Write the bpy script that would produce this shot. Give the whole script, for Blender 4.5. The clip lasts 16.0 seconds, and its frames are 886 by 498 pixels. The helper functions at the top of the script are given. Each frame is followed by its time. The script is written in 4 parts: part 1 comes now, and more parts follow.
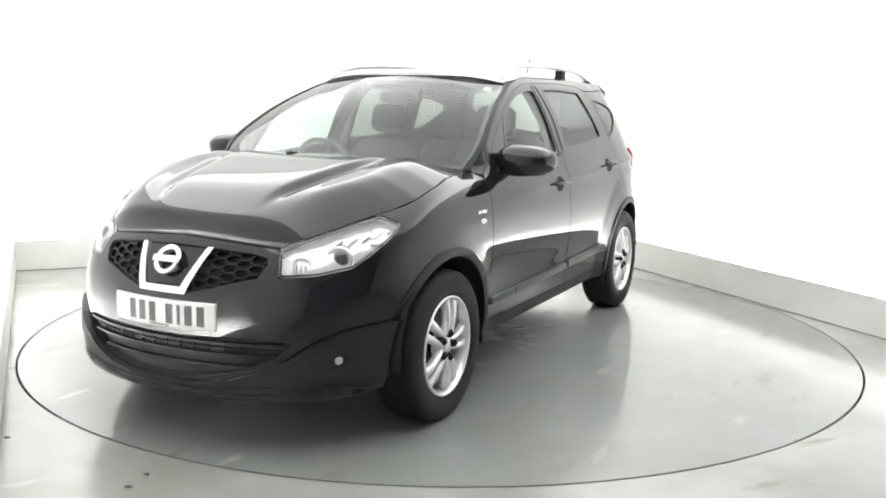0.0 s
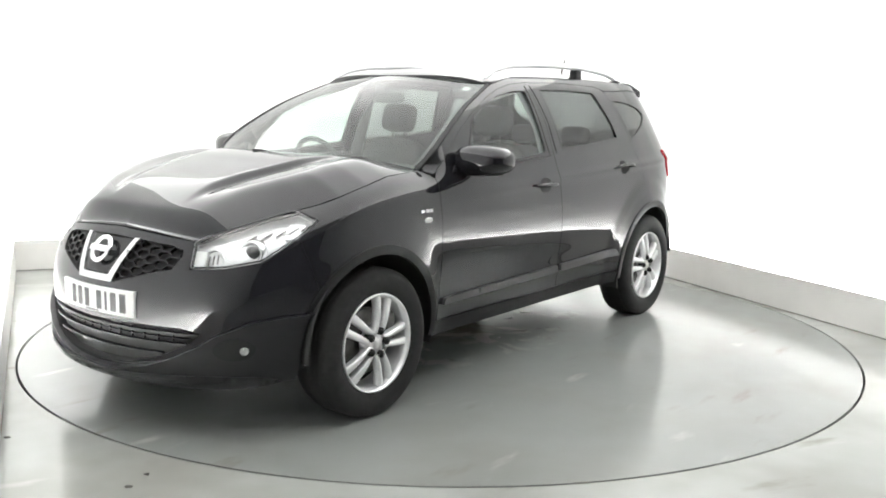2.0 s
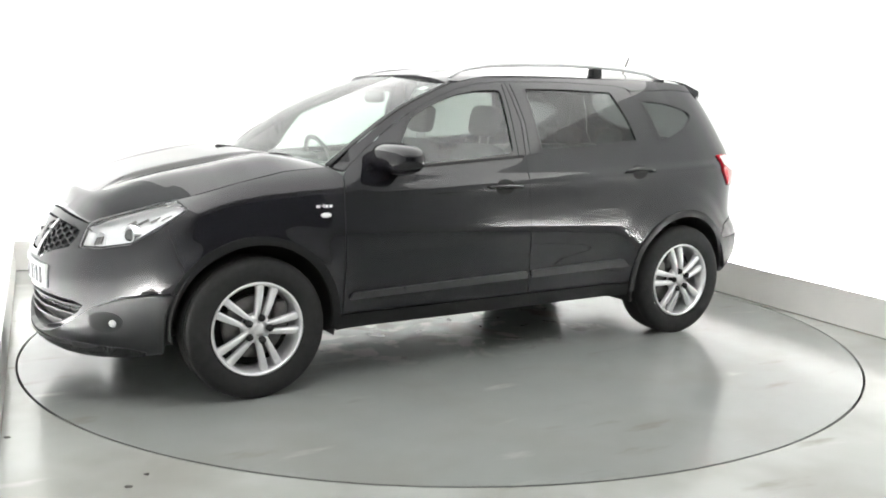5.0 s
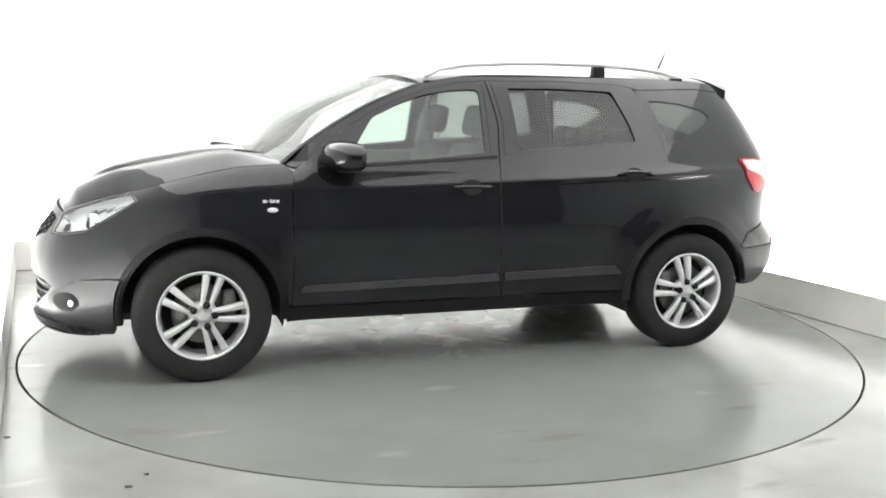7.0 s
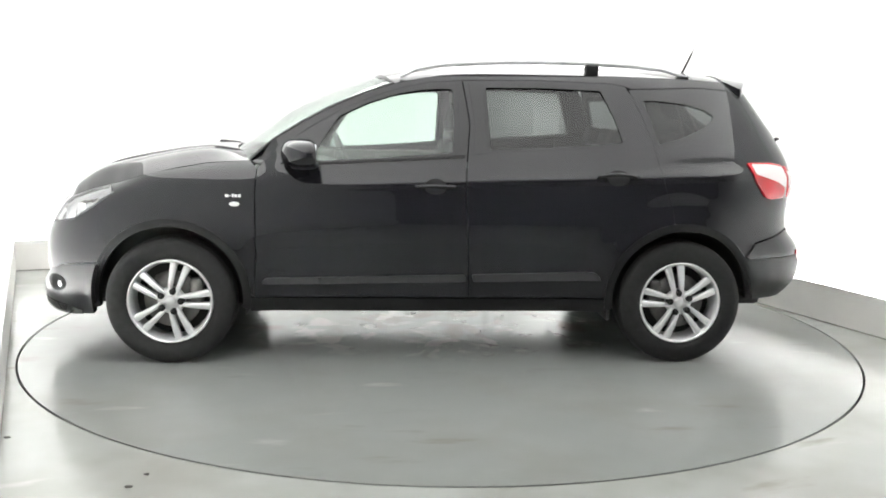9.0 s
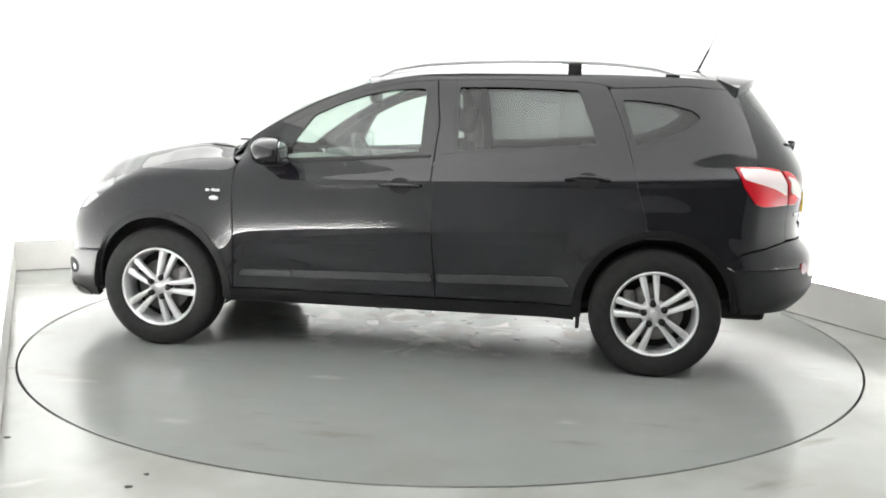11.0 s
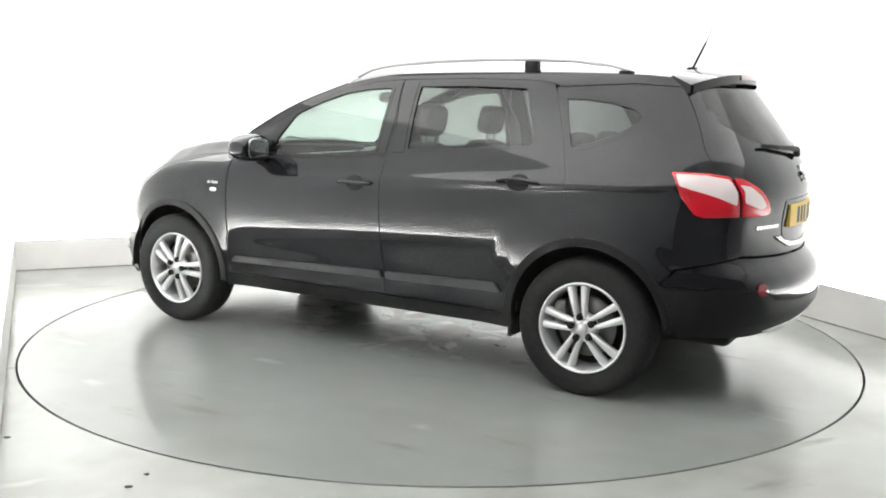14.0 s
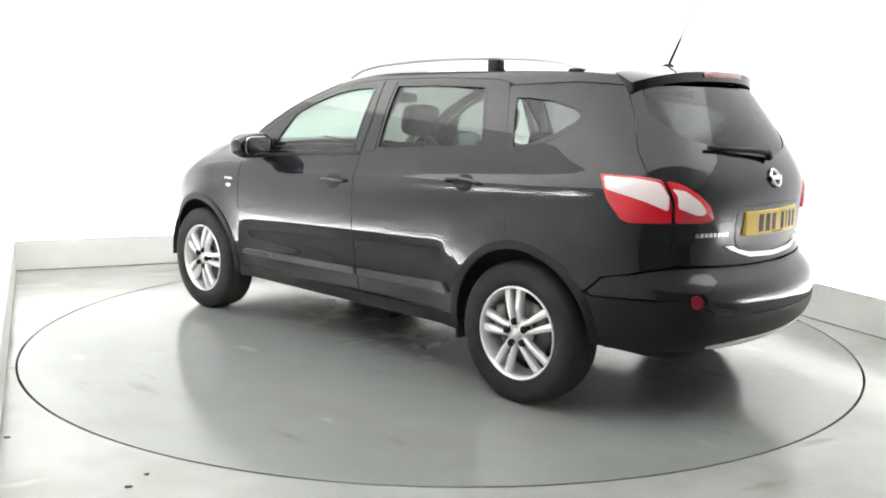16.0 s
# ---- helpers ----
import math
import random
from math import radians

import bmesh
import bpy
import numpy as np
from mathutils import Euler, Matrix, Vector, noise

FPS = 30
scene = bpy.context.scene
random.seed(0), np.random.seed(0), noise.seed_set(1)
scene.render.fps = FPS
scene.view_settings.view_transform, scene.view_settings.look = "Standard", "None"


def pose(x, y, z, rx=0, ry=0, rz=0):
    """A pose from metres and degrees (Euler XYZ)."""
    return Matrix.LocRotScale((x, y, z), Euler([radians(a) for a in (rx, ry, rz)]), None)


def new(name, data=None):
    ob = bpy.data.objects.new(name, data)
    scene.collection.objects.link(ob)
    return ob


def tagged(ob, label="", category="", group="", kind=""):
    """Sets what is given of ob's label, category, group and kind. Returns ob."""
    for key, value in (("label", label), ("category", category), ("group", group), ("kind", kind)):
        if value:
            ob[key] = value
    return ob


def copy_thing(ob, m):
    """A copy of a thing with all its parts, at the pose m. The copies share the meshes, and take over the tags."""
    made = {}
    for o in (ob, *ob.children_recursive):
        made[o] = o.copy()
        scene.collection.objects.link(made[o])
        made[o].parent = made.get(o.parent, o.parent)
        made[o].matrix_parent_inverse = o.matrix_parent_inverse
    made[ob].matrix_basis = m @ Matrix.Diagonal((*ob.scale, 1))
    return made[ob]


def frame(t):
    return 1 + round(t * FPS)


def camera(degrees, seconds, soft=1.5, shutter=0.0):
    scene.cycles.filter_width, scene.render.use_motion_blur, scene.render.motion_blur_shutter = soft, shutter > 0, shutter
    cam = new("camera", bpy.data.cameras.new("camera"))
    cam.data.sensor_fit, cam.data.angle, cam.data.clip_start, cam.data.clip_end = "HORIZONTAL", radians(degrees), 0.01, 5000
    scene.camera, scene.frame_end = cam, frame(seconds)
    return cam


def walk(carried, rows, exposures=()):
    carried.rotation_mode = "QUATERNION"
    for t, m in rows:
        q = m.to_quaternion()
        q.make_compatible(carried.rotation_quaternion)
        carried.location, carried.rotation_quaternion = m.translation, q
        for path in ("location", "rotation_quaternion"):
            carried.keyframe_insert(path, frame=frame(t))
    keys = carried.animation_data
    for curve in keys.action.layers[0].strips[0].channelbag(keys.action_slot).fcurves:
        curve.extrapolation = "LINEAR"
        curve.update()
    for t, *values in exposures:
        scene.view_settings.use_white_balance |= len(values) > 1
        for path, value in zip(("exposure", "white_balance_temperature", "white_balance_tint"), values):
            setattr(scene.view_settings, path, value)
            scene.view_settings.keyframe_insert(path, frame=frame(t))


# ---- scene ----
# ---- camera: fixed high in a corner of the booth ----
cam = camera(51.68, 16.0, soft=1.85)
EYE = (0.0, -5.650, 1.400)
PITCH, YAW, LEAN = -9.008, 0.021, 1.076
CAMERA_POSE = pose(*EYE) @ pose(0, 0, 0, 0, 0, -YAW) @ pose(0, 0, 0, 90 + PITCH) @ pose(0, 0, 0, 0, 0, LEAN)
walk(cam, [(0.0, CAMERA_POSE), (16.0, CAMERA_POSE)], exposures=[(0.0, 0.0), (16.0, 0.0)])

# ---- light: tubes in a cove behind the low boards wash the white walls, and glowing panels added unseen overhead fill the booth ----
COVE_LIGHT = 265.0
FILL_LIGHT = 1.95
world = bpy.data.worlds.new("world")
scene.world = world
world.use_nodes = True
world.node_tree.nodes["Background"].inputs["Color"].default_value = (.9, .95, 1, 1)
world.node_tree.nodes["Background"].inputs["Strength"].default_value = .02


# ---- materials ----
def material(name, color, rough=.5, metal=0., coat=0., spec=.5, vary=0., scale=8., bump=0., bump_scale=60., rough_vary=0., emit=0., coat_rough=.03, stains=0., stain_scale=1.2, stain_color=None, smears=0., worn=0.):
    m = bpy.data.materials.new(name)
    m.use_nodes = True
    nt = m.node_tree
    b = nt.nodes["Principled BSDF"]
    b.inputs["Base Color"].default_value = (*color, 1)
    b.inputs["Roughness"].default_value = rough
    b.inputs["Metallic"].default_value = metal
    b.inputs["Coat Weight"].default_value = coat
    b.inputs["Coat Roughness"].default_value = coat_rough
    b.inputs["Specular IOR Level"].default_value = spec
    tc = nt.nodes.new("ShaderNodeTexCoord")
    if emit:
        b.inputs["Emission Color"].default_value = (*color, 1)
        b.inputs["Emission Strength"].default_value = emit
    last = None
    if vary or rough_vary:
        n = nt.nodes.new("ShaderNodeTexNoise")
        n.inputs["Scale"].default_value = scale
        n.inputs["Detail"].default_value = 6
        nt.links.new(tc.outputs["Object"], n.inputs["Vector"])
        if vary:
            r = nt.nodes.new("ShaderNodeMapRange")
            r.inputs["From Min"].default_value, r.inputs["From Max"].default_value = .3, .7
            r.inputs["To Min"].default_value, r.inputs["To Max"].default_value = 1 - vary, 1 + vary
            nt.links.new(n.outputs["Fac"], r.inputs["Value"])
            mx = nt.nodes.new("ShaderNodeVectorMath")
            mx.operation = "SCALE"
            mx.inputs[0].default_value = color
            nt.links.new(r.outputs["Result"], mx.inputs["Scale"])
            last = mx.outputs["Vector"]
            nt.links.new(last, b.inputs["Base Color"])
        if rough_vary:
            r = nt.nodes.new("ShaderNodeMapRange")
            r.inputs["From Min"].default_value, r.inputs["From Max"].default_value = .3, .7
            r.inputs["To Min"].default_value, r.inputs["To Max"].default_value = max(rough - rough_vary, 0), min(rough + rough_vary, 1)
            nt.links.new(n.outputs["Fac"], r.inputs["Value"])
            nt.links.new(r.outputs["Result"], b.inputs["Roughness"])
    if stains:
        n = nt.nodes.new("ShaderNodeTexNoise")
        n.inputs["Scale"].default_value = stain_scale
        n.inputs["Detail"].default_value = 3
        nt.links.new(tc.outputs["Object"], n.inputs["Vector"])
        r = nt.nodes.new("ShaderNodeMapRange")
        r.interpolation_type = "SMOOTHSTEP"
        r.inputs["From Min"].default_value, r.inputs["From Max"].default_value = .40, .75
        r.inputs["To Min"].default_value, r.inputs["To Max"].default_value = 0, stains
        nt.links.new(n.outputs["Fac"], r.inputs["Value"])
        mix = nt.nodes.new("ShaderNodeMix")
        mix.data_type = "RGBA"
        nt.links.new(r.outputs["Result"], mix.inputs[0])
        if last:
            nt.links.new(last, mix.inputs[6])
        else:
            mix.inputs[6].default_value = (*color, 1)
        mix.inputs[7].default_value = (*(stain_color or tuple(c * .5 for c in color)), 1)
        nt.links.new(mix.outputs[2], b.inputs["Base Color"])
        last = mix.outputs[2]
    if smears:
        # sparse brown and pale drag marks, long in one direction
        mp = nt.nodes.new("ShaderNodeMapping")
        mp.inputs["Scale"].default_value = (1.0, 3.2, 1)
        mp.inputs["Rotation"].default_value = (0, 0, .4)
        nt.links.new(tc.outputs["Object"], mp.inputs["Vector"])
        for tint, where, seed in (((.13, .105, .075), (.60, .74), 0.), ((.50, .50, .47), (.62, .78), 7.3)):
            n = nt.nodes.new("ShaderNodeTexNoise")
            n.noise_dimensions = "4D"
            n.inputs["W"].default_value = seed
            n.inputs["Scale"].default_value = 1.5
            n.inputs["Detail"].default_value = 5
            nt.links.new(mp.outputs["Vector"], n.inputs["Vector"])
            r = nt.nodes.new("ShaderNodeMapRange")
            r.interpolation_type = "SMOOTHSTEP"
            r.inputs["From Min"].default_value, r.inputs["From Max"].default_value = where
            r.inputs["To Max"].default_value = smears
            nt.links.new(n.outputs["Fac"], r.inputs["Value"])
            mix = nt.nodes.new("ShaderNodeMix")
            mix.data_type = "RGBA"
            nt.links.new(r.outputs["Result"], mix.inputs[0])
            nt.links.new(last, mix.inputs[6])
            mix.inputs[7].default_value = (*tint, 1)
            last = mix.outputs[2]
        nt.links.new(last, b.inputs["Base Color"])
    if worn:
        # broken, dragged wet marks and pale flakes in the middle, where cars stand
        ln = nt.nodes.new("ShaderNodeVectorMath")
        ln.operation = "LENGTH"
        ov = nt.nodes.new("ShaderNodeMapping")
        ov.inputs["Scale"].default_value = (.55, 1, 1)
        nt.links.new(tc.outputs["Object"], ov.inputs["Vector"])
        nt.links.new(ov.outputs["Vector"], ln.inputs[0])
        far = nt.nodes.new("ShaderNodeMapRange")
        far.interpolation_type = "SMOOTHSTEP"
        far.inputs["From Min"].default_value, far.inputs["From Max"].default_value = .35, .85
        far.inputs["To Min"].default_value, far.inputs["To Max"].default_value = worn, 0
        nt.links.new(ln.outputs["Value"], far.inputs["Value"])
        for tint, where, seed, size in (((.15, .13, .10), (.50, .64), 3.1, 2.6), ((.44, .43, .39), (.53, .62), 11.7, 4.2), ((.09, .085, .072), (.63, .66), 5.5, 8.)):
            n = nt.nodes.new("ShaderNodeTexNoise")
            n.noise_dimensions = "4D"
            n.inputs["W"].default_value = seed
            n.inputs["Scale"].default_value = size
            n.inputs["Detail"].default_value = 6
            n.inputs["Distortion"].default_value = .8
            nt.links.new(tc.outputs["Object"], n.inputs["Vector"])
            r = nt.nodes.new("ShaderNodeMapRange")
            r.interpolation_type = "SMOOTHSTEP"
            r.inputs["From Min"].default_value, r.inputs["From Max"].default_value = where
            nt.links.new(n.outputs["Fac"], r.inputs["Value"])
            mul = nt.nodes.new("ShaderNodeMath")
            mul.operation = "MULTIPLY"
            nt.links.new(r.outputs["Result"], mul.inputs[0])
            nt.links.new(far.outputs["Result"], mul.inputs[1])
            mix = nt.nodes.new("ShaderNodeMix")
            mix.data_type = "RGBA"
            nt.links.new(mul.outputs[0], mix.inputs[0])
            nt.links.new(last, mix.inputs[6])
            mix.inputs[7].default_value = (*tint, 1)
            nt.links.new(mix.outputs[2], b.inputs["Base Color"])
            last = mix.outputs[2]
    if bump:
        n = nt.nodes.new("ShaderNodeTexNoise")
        n.inputs["Scale"].default_value = bump_scale
        n.inputs["Detail"].default_value = 4
        nt.links.new(tc.outputs["Object"], n.inputs["Vector"])
        bp = nt.nodes.new("ShaderNodeBump")
        bp.inputs["Strength"].default_value = bump
        bp.inputs["Distance"].default_value = .004
        nt.links.new(n.outputs["Fac"], bp.inputs["Height"])
        nt.links.new(bp.outputs["Normal"], b.inputs["Normal"])
    return m


WALL = material("white_wall_paint", (.86, .865, .86), .6, vary=.015, scale=2, bump=.05, bump_scale=120)
SKIRT = material("off_white_board", (.76, .75, .725), .45, vary=.05, scale=3, bump=.05)
FLOOR = material("grey_floor_paint", (.315, .325, .311), .19, spec=.8, rough_vary=.05, vary=.05, scale=2.2, smears=.6, stains=.55, stain_scale=1.4, stain_color=(.20, .195, .17))
DISC = material("turntable_floor_paint", (.226, .239, .228), .17, spec=.8, rough_vary=.04, vary=.05, scale=1.8, smears=.5, worn=.75, stains=.4, stain_scale=1.7, stain_color=(.18, .178, .155))
GAP = material("dark_gap", (.02, .02, .02), .8)
JOINT = material("dark_sealant", (.16, .155, .14), .6, vary=.4, scale=7)
DARK_END = material("dark_end_grey", (.10, .101, .104), .6, vary=.1)
LIGHT = material("light_tube", (1, 1, .985), .5, emit=COVE_LIGHT)
# glow of the added fill panels overhead
PANEL = material("fill_panel_glow", (1, 1, .99), .5, emit=FILL_LIGHT)
DIRT = material("dark_dirt", (.05, .048, .042), .8, vary=.3, scale=60)


# ---- mesh tools ----
def mesh_ob(name, bm, mat, parent=None, label="", smooth=False):
    me = bpy.data.meshes.new(name)
    bm.to_mesh(me)
    bm.free()
    me.materials.append(mat)
    if smooth:
        for p in me.polygons:
            p.use_smooth = True
    ob = new(name, me)
    if parent is not None:
        ob.parent = parent
    if label:
        ob["label"] = label
    return ob


def part(name, bm, mat, parent, label="", smooth=True):
    return mesh_ob(name, bm, mat, parent, label, smooth)


def box(bm, x0, y0, z0, x1, y1, z1, bevel=0., m=None):
    r = bmesh.ops.create_cube(bm, size=1)
    v = r["verts"]
    for q in v:
        q.co = Vector((x0 + (q.co.x + .5) * (x1 - x0), y0 + (q.co.y + .5) * (y1 - y0), z0 + (q.co.z + .5) * (z1 - z0)))
    if bevel:
        e = list({e for q in v for e in q.link_edges})
        r = bmesh.ops.bevel(bm, geom=e, offset=bevel, segments=2, profile=.5, affect="EDGES")
        v = list({q for f in r["faces"] for q in f.verts} | {q for q in v if q.is_valid})
    if m is not None:
        for q in v:
            q.co = m @ q.co
    return v


def lathe(bm, prof, n=48, axis="y"):
    """Turn a profile of (radius, offset) round the y axis."""
    rings = []
    for k in range(n):
        a = 2 * math.pi * k / n
        rings.append([bm.verts.new((r * math.cos(a), o, r * math.sin(a))) for r, o in prof])
    for k in range(n):
        A, B = rings[k], rings[(k + 1) % n]
        for i in range(len(prof) - 1):
            bm.faces.new((A[i], A[i + 1], B[i + 1], B[i]))


def tube(bm, pts, rad, n=8, flat=1.):
    """A round bar through points; rad may be a list."""
    pts = [Vector(p) for p in pts]
    rads = rad if isinstance(rad, (list, tuple)) else [rad] * len(pts)
    rings = []
    for i, p in enumerate(pts):
        d = (pts[min(i + 1, len(pts) - 1)] - pts[max(i - 1, 0)]).normalized()
        up = Vector((0, 0, 1)) if abs(d.z) < .9 else Vector((0, 1, 0))
        a = d.cross(up).normalized()
        b = a.cross(d)
        rings.append([bm.verts.new(p + rads[i] * (a * math.cos(t) + b * flat * math.sin(t))) for t in [2 * math.pi * k / n for k in range(n)]])
    for A, B in zip(rings, rings[1:]):
        for k in range(n):
            bm.faces.new((A[k], A[(k + 1) % n], B[(k + 1) % n], B[k]))
    bm.faces.new(rings[0][::-1])
    bm.faces.new(rings[-1])


# ---- the booth ----
BOOTH = pose(0, 0, 0, 0, 0, 24)   # the walls stand at 24 degrees to the camera's line
COVE = .14   # the boards stand this far off the walls
A0, A1, B0, B1, TOP = -2.49 - COVE, 2.49 + COVE, -6.8, 2.88 + COVE, 2.95
RT = 2.451


def structure(name, bm, mat, label, m=BOOTH, cat=""):
    ob = mesh_ob(name, bm, mat)
    ob.matrix_world = m
    return tagged(ob, label, cat or name.split("_")[0], kind="structure")


def slab(name, dims, mat, label, bevel=0., cat=""):
    bm = bmesh.new()
    box(bm, *dims, bevel=bevel)
    return structure(name, bm, mat, label, cat=cat)


def build_booth():
    # floor sheet with a round hole for the turntable
    bm = bmesh.new()
    n = 160
    inner = [bm.verts.new((RT * math.cos(2 * math.pi * k / n), RT * math.sin(2 * math.pi * k / n), 0)) for k in range(n)]
    outer = []
    for k in range(n):
        c, s = math.cos(2 * math.pi * k / n), math.sin(2 * math.pi * k / n)
        q = min((A1 + .1) / abs(c) if abs(c) > 1e-6 else 99, ((B1 + .1) if s > 0 else -(B0 - .1)) / abs(s) if abs(s) > 1e-6 else 99)
        outer.append(bm.verts.new((q * c, q * s, 0)))
    low = [bm.verts.new((v.co.x, v.co.y, -.08)) for v in inner]
    for k in range(n):
        j = (k + 1) % n
        bm.faces.new((inner[k], outer[k], outer[j], inner[j]))
        bm.faces.new((low[k], inner[k], inner[j], low[j]))
    for a, b in ((A0 - .1, B0 - .1), (A1 + .1, B0 - .1), (A0 - .1, B1 + .1), (A1 + .1, B1 + .1)):
        c = bm.verts.new((a, b, 0))
        near = sorted(outer, key=lambda v: (v.co - c.co).length)
        k = outer.index(near[0])
        cand = [outer[(k - 1) % n], outer[k], outer[(k + 1) % n]]
        pair = [v for v in cand if abs(v.co.x - c.co.x) < 1e-3 or abs(v.co.y - c.co.y) < 1e-3]
        for v, w in zip(cand, cand[1:]):
            if abs(v.co.x - w.co.x) > 1e-4 and abs(v.co.y - w.co.y) > 1e-4:
                bm.faces.new((v, c, w))
    bmesh.ops.recalc_face_normals(bm, faces=bm.faces)
    structure("floor", bm, FLOOR, "grey painted glossy booth floor with scuffs and stains")
    slab("wall_back", (A0 - .2, B1, -.1, A1 + .2, B1 + .15, TOP + .1), WALL, "plain white painted back wall of the booth")
    slab("wall_right", (A1, B0 - .15, -.1, A1 + .15, B1, TOP + .1), WALL, "plain white painted side wall of the booth")
    slab("wall_left", (A0 - .15, B0 - .15, -.1, A0, B1, TOP + .1), WALL, "plain white painted side wall beside the camera")
    # unseen end behind the camera, added dark so the car's sides reflect dark
    slab("wall_end", (A0, B0 - .15, -.1, A1, B0, TOP + .1), DARK_END, "plain dark grey end wall added out of view for dark reflections")
    slab("ceiling", (A0, B0, TOP, A1, B1, TOP + .1), WALL, "white painted booth ceiling")
    slab("baseboard_back", (A0 + COVE, B1 - COVE, 0, A1 - COVE, B1 - COVE + .018, .25), SKIRT, "tall off-white board standing along the wall's foot", bevel=.003, cat="baseboard")
    slab("baseboard_right", (A1 - COVE, B0 + .3, 0, A1 - COVE + .018, B1 - COVE + .018, .25), SKIRT, "tall off-white board standing along the wall's foot", bevel=.003, cat="baseboard")
    slab("baseboard_left", (A0 + COVE - .018, B0 + .3, 0, A0 + COVE, B1 - COVE + .018, .25), SKIRT, "tall off-white board standing along the wall's foot", bevel=.003, cat="baseboard")
    # dark joint along the boards' feet
    slab("trim_back", (A0 + COVE, B1 - COVE - .004, .0005, A1 - COVE, B1 - COVE - .0005, .007), JOINT, "thin dark joint at the foot of the board", cat="trim")
    slab("trim_right", (A1 - COVE - .004, B0 + .3, .0005, A1 - COVE - .0005, B1 - COVE - .005, .007), JOINT, "thin dark joint at the foot of the board", cat="trim")
    slab("trim_left", (A0 + COVE + .0005, B0 + .3, .0005, A0 + COVE + .004, B1 - COVE - .005, .007), JOINT, "thin dark joint at the foot of the board", cat="trim")
    # dirt specks on the floor
    rnd = random.Random(4)
    for x, y, r in ((-1.128, -2.495, .012), (-1.099, -2.38, .009), (-1.792, -2.031, .011), (.42, 2.2, .02)):
        bm = bmesh.new()
        bmesh.ops.create_icosphere(bm, subdivisions=2, radius=r)
        for v in bm.verts:
            v.co = Vector((v.co.x * (1 + rnd.uniform(-.2, .6)), v.co.y * (1 + rnd.uniform(-.3, .3)), max(v.co.z * .35 + .002, 0)))
        ob = mesh_ob("dirt_speck", bm, DIRT, smooth=True)
        ob.matrix_world = pose(x, y, 0)
        tagged(ob, "small dark speck of dirt on the grey floor", "dirt", group="dirt specks")


def cove_lights():
    """A row of tubes lies behind each board, out of sight, and throws its light up the wall."""
    length, first = 1.2, None
    rows = [((A0 + COVE * .45, B0 + 1.2 + 1.25 * k, 90)) for k in range(3, 7)] + [((A1 - COVE * .45, B0 + 1.2 + 1.25 * k, 90)) for k in range(2, 7)] + [((-1.95 + 1.3 * k, B1 - COVE * .45, 0)) for k in range(4)]
    for x, y, r in rows:
        m = BOOTH @ pose(x, y, .0, 0, 0, r)
        if first:
            copy_thing(first, m)
            continue
        first = tagged(new("cove_light"), "slim white batten light lying behind the low board", "light", group="cove lights")
        bm = bmesh.new()
        box(bm, -length / 2, -.03, 0, length / 2, .03, .10, bevel=.004)
        part("batten", bm, WALL, first, smooth=False)
        bm = bmesh.new()
        box(bm, -length / 2 + .02, -.022, .10, length / 2 - .02, .022, .125)
        part("tube", bm, LIGHT, first, smooth=False)
        first.matrix_basis = m


def fill_panels():
    """Broad luminous panels, edge to edge, added unseen over the turntable as fill light."""
    first = None
    half_a, half_b = (A1 - A0) / 4, (B1 - B0) / 12
    for i in range(2):
        for k in range(2, 6):
            m = BOOTH @ pose(A0 + half_a * (1 + 2 * i), B0 + half_b * (1 + 2 * k), TOP)
            if first:
                copy_thing(first, m)
                continue
            first = tagged(new("fill_panel"), "broad luminous panel added unseen overhead as fill light, with a slim white edge", "ceiling light", group="ceiling lights")
            bm = bmesh.new()
            box(bm, -half_a + .0012, -half_b + .0012, -.014, half_a - .0012, half_b - .0012, -.004)
            part("fill_sheet", bm, PANEL, first, smooth=False)
            bm = bmesh.new()
            for s in (-1, 1):
                box(bm, s * half_a - .0008, -half_b, -.013, s * half_a + .0008, half_b, 0)
                box(bm, -half_a + .0009, s * half_b - .0008, -.013, half_a - .0009, s * half_b + .0008, 0)
            part("frame", bm, WALL, first, smooth=False)
            first.matrix_basis = m


def build_turntable():
    table = tagged(new("turntable"), "round grey painted car turntable flush with the floor", "turntable")
    bm = bmesh.new()
    n = 160
    r = RT - .013
    top = [bm.verts.new((r * math.cos(2 * math.pi * k / n), r * math.sin(2 * math.pi * k / n), 0)) for k in range(n)]
    bot = [bm.verts.new((v.co.x, v.co.y, -.06)) for v in top]
    bm.faces.new(top)
    for k in range(n):
        bm.faces.new((bot[k], bot[(k + 1) % n], top[(k + 1) % n], top[k]))
    part("plate", bm, DISC, table, smooth=False)
    bm = bmesh.new()
    bmesh.ops.create_circle(bm, cap_ends=True, segments=96, radius=RT + .05)
    for v in bm.verts:
        v.co.z = -.07
    part("pit", bm, GAP, table, "dark gap round the plate", smooth=False)
    return table


build_booth()
cove_lights()
fill_panels()
turntable = build_turntable()

# ---- car materials ----
PAINT = material("black_car_paint", (.009, .009, .0112), .5, coat=1.0, spec=0., coat_rough=.032)
PLASTIC = material("black_plastic", (.007, .007, .0075), .5, spec=.22, vary=.12, scale=90, bump=.12, bump_scale=400)
TRIM = material("dark_grey_plastic", (.014, .014, .015), .55, spec=.3, vary=.1, scale=80, bump=.1, bump_scale=300)
MOULDING = material("satin_grey_moulding", (.030, .030, .032), .45, spec=.5, vary=.1, scale=60)
SATIN = material("satin_bumper_paint", (.010, .010, .0115), .30, spec=.38)
GRILLE = material("satin_black", (.008, .008, .009), .45, spec=.2)
GLOSSBLACK = material("gloss_black", (.006, .006, .007), .12)
